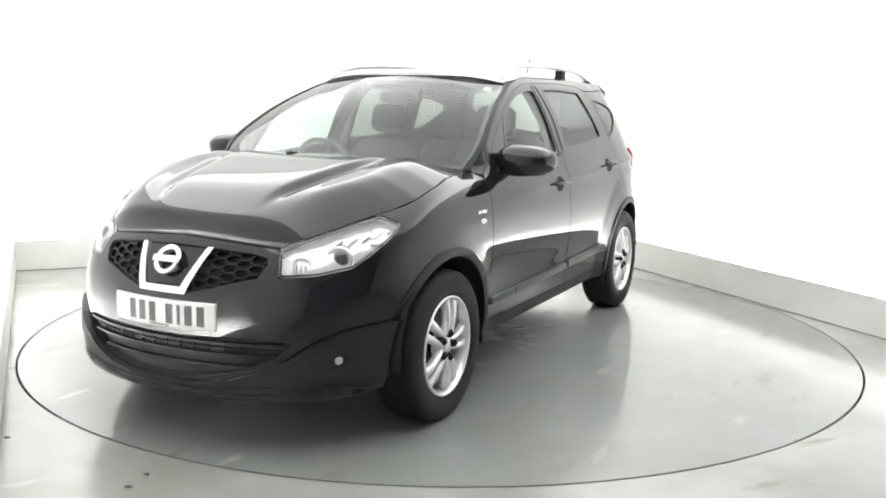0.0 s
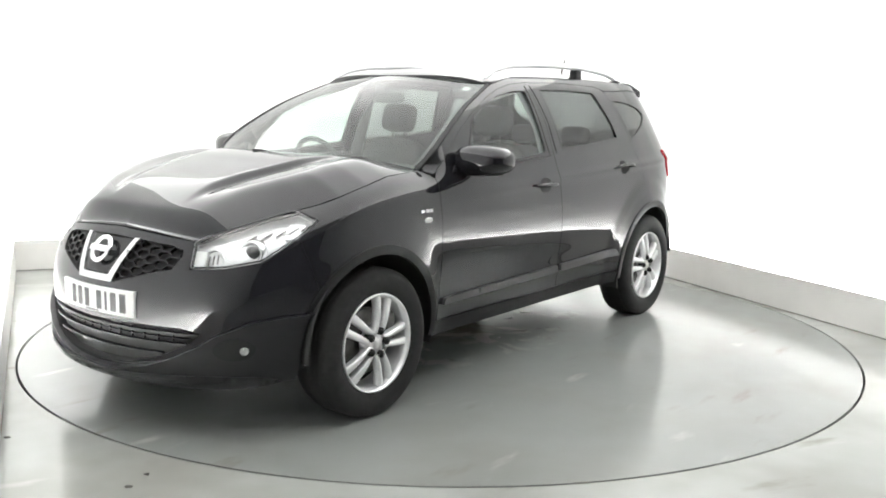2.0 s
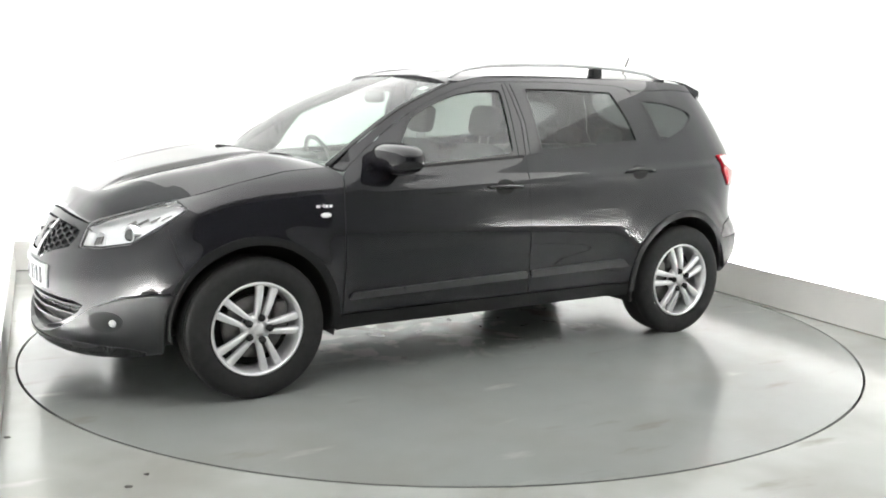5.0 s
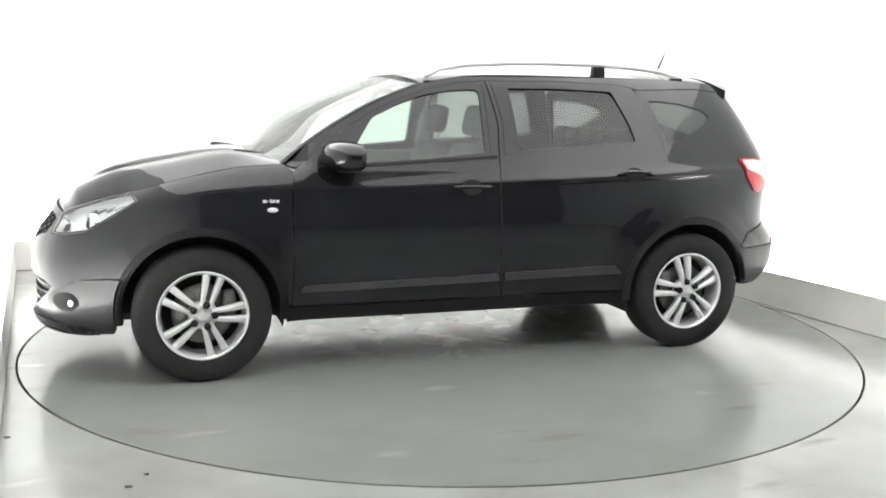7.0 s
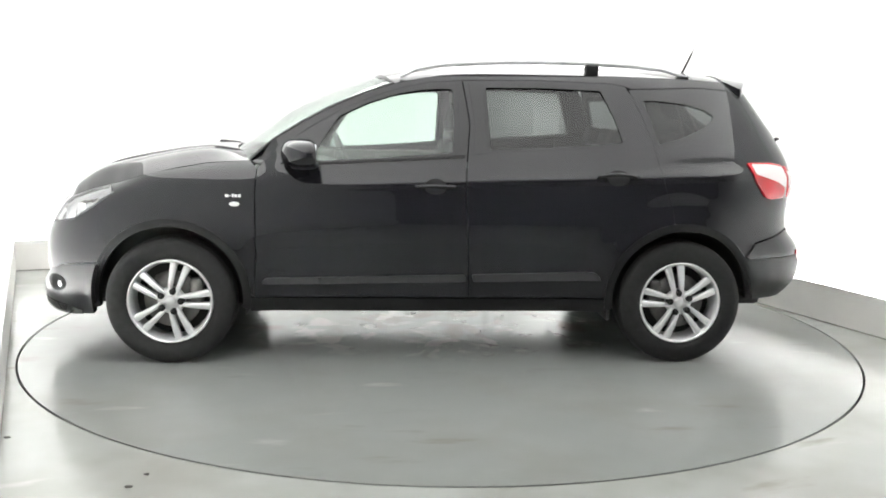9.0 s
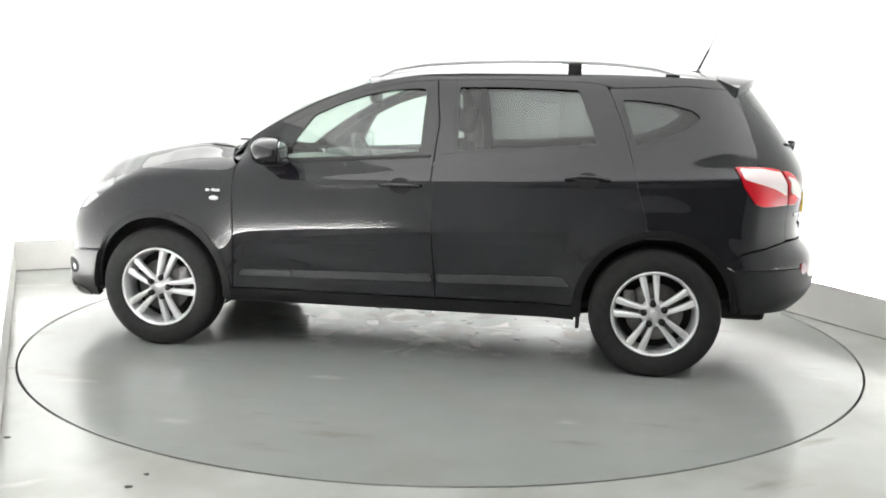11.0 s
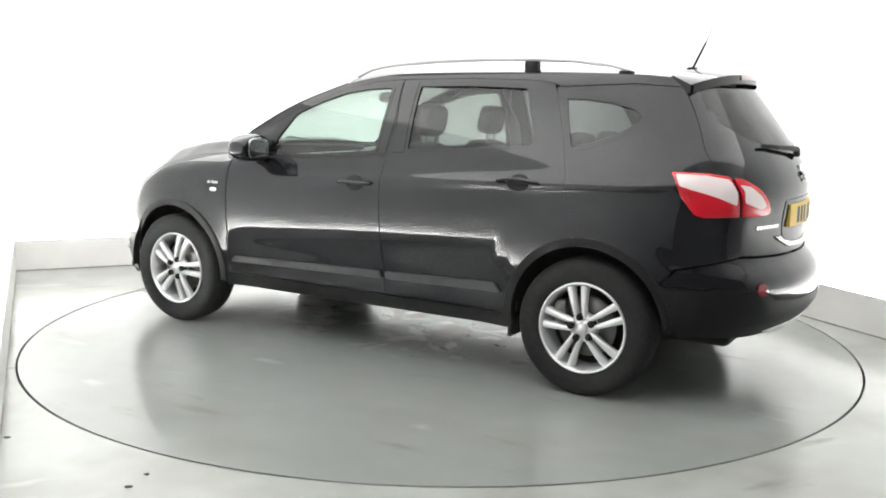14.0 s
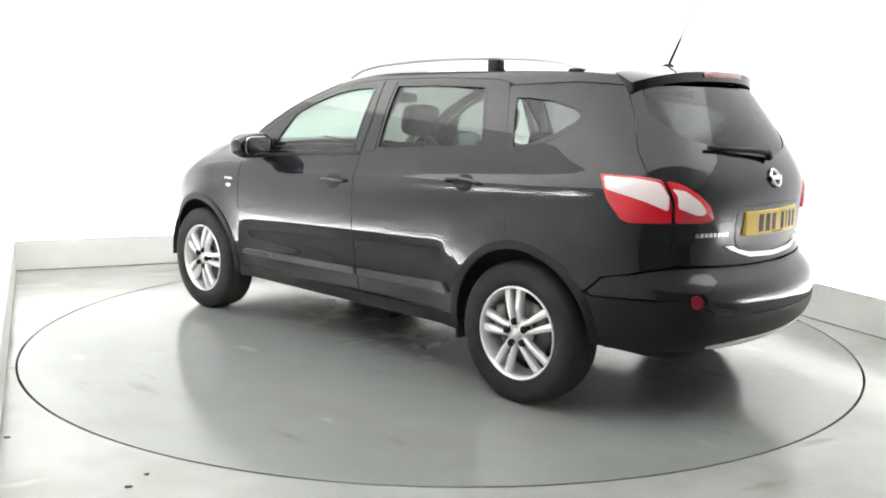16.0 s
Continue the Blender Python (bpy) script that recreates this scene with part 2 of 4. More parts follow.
RUBBER = material("tyre_rubber", (.014, .014, .014), .75, spec=.25, vary=.2, scale=30, bump=.15, bump_scale=220)
ALLOY = material("silver_alloy", (.80, .80, .81), .30, metal=.55, vary=.04, scale=25)
CHROME = material("chrome", (.80, .80, .81), .09, metal=1.)
MIRROR = material("tinted_mirror", (.42, .44, .45), .05, metal=1.)
RAIL = material("brushed_silver", (.86, .86, .87), .38, metal=.2)
STEEL = material("brake_steel", (.16, .155, .15), .42, metal=1., vary=.15, scale=40)
CLOTH = material("dark_seat_cloth", (.055, .055, .057), .9, vary=.2, scale=40, bump=.1, bump_scale=140)
DASH = material("grey_dash_plastic", (.09, .093, .09), .6, vary=.08, scale=30)
LINER = material("matt_black_liner", (.012, .012, .012), .9)
HEADLINER = material("grey_headliner", (.35, .35, .34), .95)
REDLENS = material("red_lamp_lens", (.52, .006, .016), .08, coat=1.)
DARKRED = material("dark_red_lens", (.20, .006, .012), .1, coat=1.)
CLEARLENS = material("pale_lamp_lens", (.80, .70, .70), .12, coat=1.)
PLATE_W = material("white_plate", (.80, .81, .80), .35)
PLATE_Y = material("yellow_plate", (.58, .40, .05), .35)
INK = material("black_ink", (.015, .015, .017), .5)
REFLECTOR = material("lamp_reflector", (.82, .82, .83), .16, metal=.45, bump=.9, bump_scale=38)


def glass(name, tint, gloss=.02, face=.08):
    """Clear sheet glass: what is behind it through a tint, and a mirror on top by Fresnel."""
    m = bpy.data.materials.new(name)
    m.use_nodes = True
    nt = m.node_tree
    nt.nodes.remove(nt.nodes["Principled BSDF"])
    tr, gl = nt.nodes.new("ShaderNodeBsdfTransparent"), nt.nodes.new("ShaderNodeBsdfGlossy")
    tr.inputs["Color"].default_value = (*tint, 1)
    gl.inputs["Roughness"].default_value = gloss
    lw = nt.nodes.new("ShaderNodeLayerWeight")
    lw.inputs["Blend"].default_value = .5
    pw = nt.nodes.new("ShaderNodeMath")
    pw.operation = "POWER"
    nt.links.new(lw.outputs["Facing"], pw.inputs[0])
    pw.inputs[1].default_value = 5
    fr = nt.nodes.new("ShaderNodeMath")
    fr.operation = "MULTIPLY_ADD"
    nt.links.new(pw.outputs[0], fr.inputs[0])
    fr.inputs[1].default_value, fr.inputs[2].default_value = 1 - face, face
    mix = nt.nodes.new("ShaderNodeMixShader")
    nt.links.new(fr.outputs[0], mix.inputs[0])
    nt.links.new(tr.outputs[0], mix.inputs[1])
    nt.links.new(gl.outputs[0], mix.inputs[2])
    nt.links.new(mix.outputs[0], nt.nodes["Material Output"].inputs["Surface"])
    return m


GLASS = glass("clear_glass", (.68, .775, .725))
TINTED = glass("tinted_glass", (.25, .265, .26), face=.05)
LENS = glass("clear_lamp_cover", (.93, .94, .94))

# ---- the body's surface: x forward, y left, z up, midway between the axles ----
def spline(pts, blur=.016):
    """A smooth curve through (a, b) pairs: a function of a."""
    P = sorted(pts)
    a, b = np.array([p[0] for p in P], float), np.array([p[1] for p in P], float)
    d = np.diff(b) / np.diff(a)
    m = np.concatenate([[d[0]], np.where(d[:-1] * d[1:] > 0, 2 * d[:-1] * d[1:] / (d[:-1] + d[1:] + 1e-12), 0), [d[-1]]])
    span = a[-1] - a[0]
    v = np.linspace(a[0], a[-1], 1600)
    i = np.clip(np.searchsorted(a, v) - 1, 0, len(a) - 2)
    h = a[i + 1] - a[i]
    t = (v - a[i]) / h
    f = b[i] * (1 + 2 * t) * (1 - t) ** 2 + h * m[i] * t * (1 - t) ** 2 + b[i + 1] * t * t * (3 - 2 * t) + h * m[i + 1] * t * t * (t - 1)
    n = max(2, int(blur * 1600))
    q = np.exp(-.5 * (np.arange(-3 * n, 3 * n + 1) / n) ** 2)
    k = np.arange(1, 3 * n + 1)
    g = np.concatenate([f[0] - (f[k] - f[0])[::-1], f, f[-1] + (f[-1] - f[-1 - k])])
    f = np.convolve(g, q / q.sum(), "valid")
    return lambda w: np.interp(w, v, f)


def ease(v, lo, hi):
    t = np.clip((np.asarray(v, float) - lo) / (hi - lo), 0, 1)
    return t * t * (3 - 2 * t)

# plan outline at bumper height, from nose centre to tail centre
PLAN = [(2.230, 0), (2.222, .15), (2.200, .28), (2.155, .43), (2.090, .57), (1.985, .690), (1.850, .780), (1.66, .840), (1.38, .868),
        (.9, .876), (.3, .878), (-.4, .876), (-1.0, .870), (-1.4, .866), (-1.65, .846), (-1.87, .79), (-2.03, .70), (-2.145, .57), (-2.215, .40), (-2.255, .2), (-2.268, 0)]


def _plan():
    p = np.array([(2.222, -.15)] + PLAN + [(-2.255, -.2)])
    out = []
    for i in range(1, len(p) - 2):
        t = np.linspace(0, 1, 120, endpoint=False)[:, None]
        a, b, c, d = p[i - 1], p[i], p[i + 1], p[i + 2]
        # centripetal tangents
        ab, bc, cd = [np.sqrt(np.linalg.norm(q)) for q in (b - a, c - b, d - c)]
        m1 = bc * ((b - a) / ab - (c - a) / (ab + bc) + (c - b) / bc)
        m2 = bc * ((c - b) / bc - (d - b) / (bc + cd) + (d - c) / cd)
        out.append(b * (1 + 2 * t) * (1 - t) ** 2 + m1 * t * (1 - t) ** 2 + c * t * t * (3 - 2 * t) + m2 * t * t * (t - 1))
    out.append(p[-2][None])
    return np.concatenate(out)
OUT = _plan()
ARC = np.concatenate([[0], np.cumsum(np.linalg.norm(np.diff(OUT, axis=0), axis=1))])
HALF = ARC[-1]


WIDTH = spline([(.15, .80), (.20, .86), (.26, .93), (.32, .955), (.40, .968), (.46, .975), (.52, .980), (.62, .992), (.75, 1.0), (.86, .996), (.95, .982), (1.03, .96), (1.10, .93),
                (1.2, .885), (1.3, .838), (1.4, .782), (1.48, .728), (1.54, .675), (1.58, .62), (1.64, .52)])
NOSE = spline([(.14, -.30), (.18, -.12), (.22, -.055), (.28, -.015), (.36, 0), (.55, 0), (.64, -.012), (.72, -.045), (.80, -.095), (.86, -.146), (.92, -.220), (1.0, -.33), (1.1, -.47)])
TAIL = spline([(.2, .30), (.27, .16), (.33, .075), (.40, .0), (.47, -.030), (.58, -.030), (.64, -.002), (.70, .06), (.80, .07), (.95, .06), (1.03, .058), (1.1, .08), (1.25, .172), (1.4, .28), (1.52, .375), (1.62, .46)])
HOODEDGE = spline([(.6, 1.10), (.95, 1.085), (1.2, 1.070), (1.5, 1.03), (1.7, .985), (1.85, .935), (2.0, .88), (2.1, .845), (2.3, .80)])

def body(s, z):
    """Point of the body's left side at arc length s and height z; negative s: beyond the nose's centre."""
    s, z = np.broadcast_arrays(np.asarray(s, float), np.asarray(z, float))
    sign = np.where(s < 0, -1., 1.)
    sg = np.abs(s)
    over = sg > HALF
    sg = np.where(over, 2 * HALF - sg, sg)
    sign = np.where(over, -sign, sign)
    X, Y = np.interp(sg, ARC, OUT[:, 0]), np.interp(sg, ARC, OUT[:, 1])
    x = X + NOSE(z) * ease(X, 1.35, 2.25) + TAIL(z) * ease(-X, 1.0, 2.25)
    w = WIDTH(z)
    # the wings roll over to the bonnet
    e = HOODEDGE(X)
    roll = np.clip((z - (e - .12)) / .12, 0, 1.15)
    w = w - .085 * roll ** 2.6 * ease(X, .82, 1.0)
    # low corners tuck in; arches swell
    side = np.clip(Y / .86, 0, 1)
    y = Y * (1 + (w - 1) * side ** 2)
    for cx in (1.3825, -1.3825):
        r = np.hypot(X - cx, z - .358)
        y = y + .016 * np.exp(-((r - .40) / .075) ** 2) * side * (z > .2)
    # shoulder crease below the windows, hollow in the doors
    y = y + (.010 + .006 * ease(-X, .3, 1.2)) * np.exp(-((z - (0.972 + (.3 - X) * .035)) / .030) ** 2) * ease(-X, -.9, -.3) * ease(X, -2.0, -1.7)
    r = np.hypot(X + 1.3825, z - .358)
    y = y + .010 * (1 - ease(r, .50, .60)) * ease(r, .30, .42) * side * (z > .2)
    zc = .56 - .022 * np.clip(X + .9, 0, 1.8)
    y = y - .008 * np.exp(-((np.maximum(z, zc) - zc) / .10) ** 2) * ease(-abs(X), -1.0, -.8)
    return np.stack([x, sign * y, z], -1)


_S = np.linspace(0, HALF, 900)


def at_x(x, z):
    """Arc length where the body's left side passes x at height z."""
    return float(np.interp(-x, -body(_S, np.full(900, z))[:, 0], _S))


def at_nose(y, z):
    n = 330
    return float(np.sign(y) * np.interp(abs(y), body(_S[:n], np.full(n, z))[:, 1], _S[:n]))


def at_tail(y, z):
    t = _S[-330:][::-1]
    s = float(np.interp(abs(y), body(t, np.full(330, z))[:, 1], t))
    return s if y >= 0 else 2 * HALF - s

# ---- panels cut from that surface ----
def resample(loop, step=.02):
    out = []
    for a, b in zip(loop, loop[1:] + loop[:1]):
        n = max(1, int(math.hypot(b[0] - a[0], b[1] - a[1]) / step))
        out += [(a[0] + (b[0] - a[0]) * k / n, a[1] + (b[1] - a[1]) * k / n) for k in range(n)]
    return out


def soften(loop, r=.02):
    """Round a loop's corners."""
    out = []
    n = len(loop)
    for i in range(n):
        p, q, w = (np.array(loop[(i + k) % n], float) for k in (-1, 0, 1))
        d0, d1 = np.linalg.norm(p - q), np.linalg.norm(w - q)
        a, b = q + (p - q) * min(r, d0 * .45) / max(d0, 1e-9), q + (w - q) * min(r, d1 * .45) / max(d1, 1e-9)
        out += [tuple(a * (1 - t) ** 2 + 2 * q * t * (1 - t) + b * t * t) for t in (0, .33, .67, 1)]
    return out


def shrink(loop, d):
    P = np.array(loop)
    A = np.roll(P, 1, 0)
    B = np.roll(P, -1, 0)
    area = (P[:, 0] * B[:, 1] - B[:, 0] * P[:, 1]).sum()
    t = B - A
    nrm = np.stack([-t[:, 1], t[:, 0]], 1) / np.maximum(np.linalg.norm(t, axis=1), 1e-9)[:, None]
    return [tuple(p) for p in P + nrm * d * (1 if area > 0 else -1)]


def inside(pts, loops):
    """Even-odd test of points against all loops."""
    hit = np.zeros(len(pts), bool)
    x, y = pts[:, 0], pts[:, 1]
    for loop in loops:
        P = np.array(loop)
        for (x0, y0), (x1, y1) in zip(P, np.roll(P, -1, 0)):
            if y0 == y1:
                continue
            c = (y0 > y) != (y1 > y)
            hit ^= c & (x < (x1 - x0) * (y - y0) / (y1 - y0) + x0)
    return hit


def lifted(fn, uv, off=0.):
    """Places and normals of chart points, pushed out by off."""
    u, v = uv[:, 0], uv[:, 1]
    P, h = fn(u, v), 6e-3
    n = np.cross(fn(u + h, v) - fn(u - h, v), fn(u, v + h) - fn(u, v - h))
    n /= np.maximum(np.linalg.norm(n, axis=1), 1e-9)[:, None]
    return P + n * off, n


def chart_mesh(name, fn, loops, mat, parent, off=0., depth=.014, step=(.035, .028), gap=.0012, mirror=False, label="", flip=False, crown=0.):
    """One panel: loops (outer, then holes) in the chart's plane, lifted by fn, with a folded edge."""
    from mathutils.geometry import delaunay_2d_cdt
    loops = [resample(l, min(step) * .7) for l in loops]
    if gap:
        loops = [shrink(loops[0], gap)] + loops[1:]
    allp = np.array([p for l in loops for p in l])
    lo, hi = allp.min(0), allp.max(0)
    gu, gv = np.meshgrid(np.arange(lo[0] + step[0] / 2, hi[0], step[0]), np.arange(lo[1] + step[1] / 2, hi[1], step[1]))
    grid = np.stack([gu.ravel(), gv.ravel()], 1)
    if len(grid):
        grid = grid[inside(grid, loops)]
    if len(grid):
        keep = np.ones(len(grid), bool)
        for p in allp:
            keep &= ((grid - p) ** 2).sum(1) > (min(step) * .45) ** 2
        grid = grid[keep]
    verts, edges = [], []
    for l in loops:
        n0 = len(verts)
        verts += l
        edges += [(n0 + i, n0 + (i + 1) % len(l)) for i in range(len(l))]
    verts += [tuple(g) for g in grid]
    vo, eo, fo = delaunay_2d_cdt([Vector(v) for v in verts], edges, [], 0, 1e-6)[:3]
    V = np.array([(v.x, v.y) for v in vo])
    F = np.array([tuple(f) for f in fo if len(f) == 3])
    F = F[inside(V[F].mean(1), loops)]
    P, N = lifted(fn, V, off)
    if crown:
        # pillow the panel: highest far from its edge
        d = np.sqrt(((V[:, None] - allp[None]) ** 2).sum(2).min(1))
        P = P + N * (crown * np.clip(d / d.max(), 0, 1) ** .5)[:, None]
    tri = P[F]
    fn_ = np.cross(tri[:, 1] - tri[:, 0], tri[:, 2] - tri[:, 0])
    bad = (fn_ * N[F[:, 0]]).sum(1) < 0
    F[bad] = F[bad][:, ::-1]
    count = {}
    for a, b, c in F:
        for e in ((a, b), (b, c), (c, a)):
            count[e] = count.get(e, 0) + 1
    rim = [e for e in count if (e[1], e[0]) not in count]
    pts, faces = [tuple(p) for p in P], [tuple(int(i) for i in f) for f in F]
    nmain = len(faces)
    if depth:
        idx = {}

        def twin(i, k):
            if (i, k) not in idx:
                idx[i, k] = len(pts)
                pts.append(tuple(P[i] - N[i] * depth * k))
            return idx[i, k]
        for a, b in rim:
            faces.append((twin(b, 0), twin(a, 0), twin(a, 1), twin(b, 1)))
    if mirror:
        pts = [(x, -y, z) for x, y, z in pts]
        faces = [f[::-1] for f in faces]
        N = N * np.array([1, -1, 1])
    me = bpy.data.meshes.new(name)
    me.from_pydata(pts, [], faces)
    me.materials.append(mat)
    me.materials.append(LINER if mat is PAINT else mat)
    me.update()
    me.polygons.foreach_set("material_index", [0 if i < nmain else 1 for i in range(len(faces))])
    me.polygons.foreach_set("use_smooth", [i < nmain for i in range(len(faces))])
    if not crown:
        me.normals_split_custom_set([tuple(N[l.vertex_index]) if l.vertex_index < len(V) else (0, 0, 0) for l in me.loops])
    ob = new(name, me)
    ob.parent = parent
    if label:
        ob["label"] = label
    return ob


def patch(name, fn, nu, nv, mat, parent, label="", thick=0.):
    """A square patch fn(u, v) with u, v in 0..1."""
    u, v = np.meshgrid(np.linspace(0, 1, nu), np.linspace(0, 1, nv), indexing="ij")
    P = fn(u.ravel(), v.ravel())
    faces = [(i * nv + j, (i + 1) * nv + j, (i + 1) * nv + j + 1, i * nv + j + 1) for i in range(nu - 1) for j in range(nv - 1)]
    pts = [tuple(p) for p in P]
    if thick:
        base = len(pts)
        ring = [i * nv for i in range(nu)] + [(nu - 1) * nv + j for j in range(1, nv)] + [i * nv + nv - 1 for i in range(nu - 2, -1, -1)] + [j for j in range(nv - 2, 0, -1)]
        top = {i: base + k for k, i in enumerate(ring)}
        pts += [pts[i] for i in ring]
        low = {i: len(pts) + k for k, i in enumerate(ring)}
        pts += [(pts[i][0], pts[i][1], pts[i][2] - thick) for i in ring]
        for a, b in zip(ring, ring[1:] + ring[:1]):
            faces.append((top[a], top[b], low[b], low[a]))
    me = bpy.data.meshes.new(name)
    me.from_pydata(pts, [], faces)
    me.materials.append(mat)
    bm = bmesh.new()
    bm.from_mesh(me)
    bmesh.ops.recalc_face_normals(bm, faces=bm.faces)
    bm.faces.ensure_lookup_table()
    if bm.faces[len(bm.faces) // 3].normal.z < 0:
        bmesh.ops.reverse_faces(bm, faces=bm.faces)
    bm.to_mesh(me)
    bm.free()
    me.polygons.foreach_set("use_smooth", [True] * len(me.polygons))
    ob = new(name, me)
    ob.parent = parent
    if label:
        ob["label"] = label
    return ob


def pillow(bm, c, r, e=(.6, .6), nu=20, nv=12, m=None):
    """A rounded block: superellipsoid of half sizes r round c."""
    def p(a, k):
        return math.copysign(abs(a) ** k, a)
    rows = []
    for j in range(nv + 1):
        t = -math.pi / 2 + math.pi * j / nv
        row = []
        for i in range(nu):
            f = 2 * math.pi * i / nu
            q = Vector((r[0] * p(math.cos(t), e[0]) * p(math.cos(f), e[1]), r[1] * p(math.cos(t), e[0]) * p(math.sin(f), e[1]), r[2] * p(math.sin(t), e[0])))
            if m is not None:
                q = m.to_3x3() @ q
            row.append(bm.verts.new(q + Vector(c)))
        rows.append(row)
    for A, B in zip(rows, rows[1:]):
        for i in range(nu):
            bm.faces.new((A[i], A[(i + 1) % nu], B[(i + 1) % nu], B[i]))
    bmesh.ops.remove_doubles(bm, verts=[v for row in (rows[0], rows[-1]) for v in row], dist=1e-5)


def X(pts):
    """Side points (x, z) as chart points."""
    return [(at_x(x, z), z) for x, z in pts]


def arch(cx, r, a0, a1, n=26):
    return [(cx + r * math.cos(radians(a0 + (a1 - a0) * k / n)), .358 + r * math.sin(radians(a0 + (a1 - a0) * k / n))) for k in range(n + 1)]


AXLE = 1.3825
#  upper edge of the side: windscreen pillar, roof edge
EDGE = [(.97, 1.085), (.856, 1.185), (.65, 1.315), (.495, 1.395), (.34, 1.457), (.20, 1.508), (0, 1.548), (-.12, 1.562), (-.4, 1.570), (-.75, 1.571), (-1.1, 1.570), (-1.4, 1.564), (-1.6, 1.553), (-1.735, 1.535)]
DOORTOP_F = [(.90, 1.075), (.80, 1.165), (.62, 1.285), (.46, 1.372), (.30, 1.438), (.16, 1.484), (0, 1.517), (-.17, 1.530)]
DOORTOP_R = [(-.174, 1.530), (-.6, 1.538), (-1.0, 1.528), (-1.085, 1.512)]
REARSHUT = [(-1.114, 1.464), (-1.164, 1.342), (-1.208, 1.22), (-1.232, 1.127), (-1.27, .98), (-1.311, .845), (-1.320, .783)]
BONNET_SIDE = [(.97, 1.085), (1.2, 1.068), (1.361, 1.038), (1.53, .998), (1.64, .965), (1.705, .946), (1.79, .923), (1.87, .897), (1.95, .868), (2.01, .844)]
BONNET_NOSE = [(.44, .826), (.35, .834), (.2, .846), (0, .856)]
LAMP_TOP = [(1.705, .943), (1.79, .920), (1.87, .894), (1.95, .865), (2.01, .841)]


def side_panels(car, mirror):
    k = dict(mirror=mirror)
    # front wing
    loop = X(BONNET_SIDE[:6] + [(1.675, .910), (1.771, .844), (1.745, .74), (1.72, .65)] + arch(AXLE, .42, 38, 176) + [(.945, .36), (.932, .60), (.936, .93), (.925, 1.05)])
    chart_mesh("front_wing", body, [loop], PAINT, car, step=(.02, .016), **k)
    # bonnet-to-door strip and roof side
    loop = X([(.915, 1.068)] + EDGE + [(-1.73, 1.50), (-1.5, 1.515)] + [(-1.12, 1.50)] + DOORTOP_R[::-1] + DOORTOP_F[::-1])
    chart_mesh("roof_side", body, [loop], PAINT, car, gap=.0015, **k)
    # front door
    win = [(.655, 1.078), (.60, 1.195), (.505, 1.335), (.35, 1.408), (.19, 1.463), (.05, 1.488), (-.06, 1.496), (-.135, 1.494), (-.128, 1.130), (.25, 1.098)]
    hole = soften(X(win), .025)
    loop = X([(.940, .36), (.927, .60), (.931, .93), (.920, 1.05)] + DOORTOP_F + [(-.205, 1.30), (-.186, 1.06), (-.182, .95), (-.212, .36)])
    door = chart_mesh("front_door", body, [loop, hole], PAINT, car, step=(.02, .016), **k)
    chart_mesh("window", body, [hole], GLASS, door, off=-.008, depth=.004, gap=-.004, **k)
    seal = [hole, soften(X([(.635, 1.09), (.585, 1.195), (.498, 1.325), (.35, 1.395), (.19, 1.449), (.05, 1.473), (-.06, 1.481), (-.12, 1.480), (-.114, 1.143), (.25, 1.111)]), .025)]
    chart_mesh("window_seal", body, seal, GLOSSBLACK, door, off=.002, depth=.012, gap=0, step=(.03, .03), **k)
    waist = X([(.66, 1.066), (-.175, 1.116), (-.175, 1.130), (.64, 1.080)])
    chart_mesh("waist_strip", body, [waist], TRIM, door, off=.006, depth=.012, gap=0, **k)
    # rear door
    win = [(-.305, 1.145), (-.285, 1.506), (-.6, 1.510), (-.95, 1.500), (-1.035, 1.30), (-1.062, 1.195), (-.7, 1.165)]
    hole = soften(X(win), .025)
    loop = X([(-.216, .36), (-.186, .95), (-.190, 1.06), (-.209, 1.30)] + DOORTOP_R + REARSHUT + arch(-AXLE, .42, 83, 2)[1:] + [(-.955, .36)])
    rdoor = chart_mesh("rear_door", body, [loop, hole], PAINT, car, step=(.02, .016), **k)
    chart_mesh("window", body, [hole], TINTED, rdoor, off=-.008, depth=.004, gap=-.004, **k)
    rim = resample(hole, .02)
    chart_mesh("window_seal", body, [rim, shrink(rim, .014)], GLOSSBLACK, rdoor, off=.001, depth=.008, gap=0, step=(.03, .03), **k)
    pil = X([(-.145, 1.128), (-.148, 1.512), (-.172, 1.514), (-.195, 1.30), (-.182, 1.126)])
    chart_mesh("pillar_cover", body, [pil], GLOSSBLACK, door, off=.003, depth=.006, gap=0, **k)
    pil = X([(-.225, 1.135), (-.235, 1.30), (-.205, 1.514), (-.278, 1.517), (-.298, 1.140)])
    chart_mesh("pillar_cover", body, [pil], GLOSSBLACK, rdoor, off=.003, depth=.006, gap=0, **k)
    back = X([(-.142, 1.10), (-.142, 1.545), (-.296, 1.547), (-.308, 1.10)])
    chart_mesh("pillar_backing", body, [back], LINER, car, off=-.013, depth=.004, gap=0, **k)
    # quarter panel with its own pane
    win = [(-1.238, 1.178), (-1.200, 1.30), (-1.152, 1.458), (-1.25, 1.460), (-1.40, 1.444), (-1.53, 1.410), (-1.592, 1.360), (-1.583, 1.322), (-1.50, 1.265), (-1.36, 1.208)]
    hole = soften(X(win), .03)
    loop = X(REARSHUT[::-1][:-1] + [(-1.10, 1.497), (-1.12, 1.498), (-1.5, 1.513), (-1.725, 1.498), (-1.80, 1.376), (-1.87, 1.21), (-1.93, 1.12), (-2.03, 1.0), (-2.05, .90), (-2.05, .72), (-1.92, .69), (-1.80, .665), (-1.745, .60)] + arch(-AXLE, .42, 144, 84))
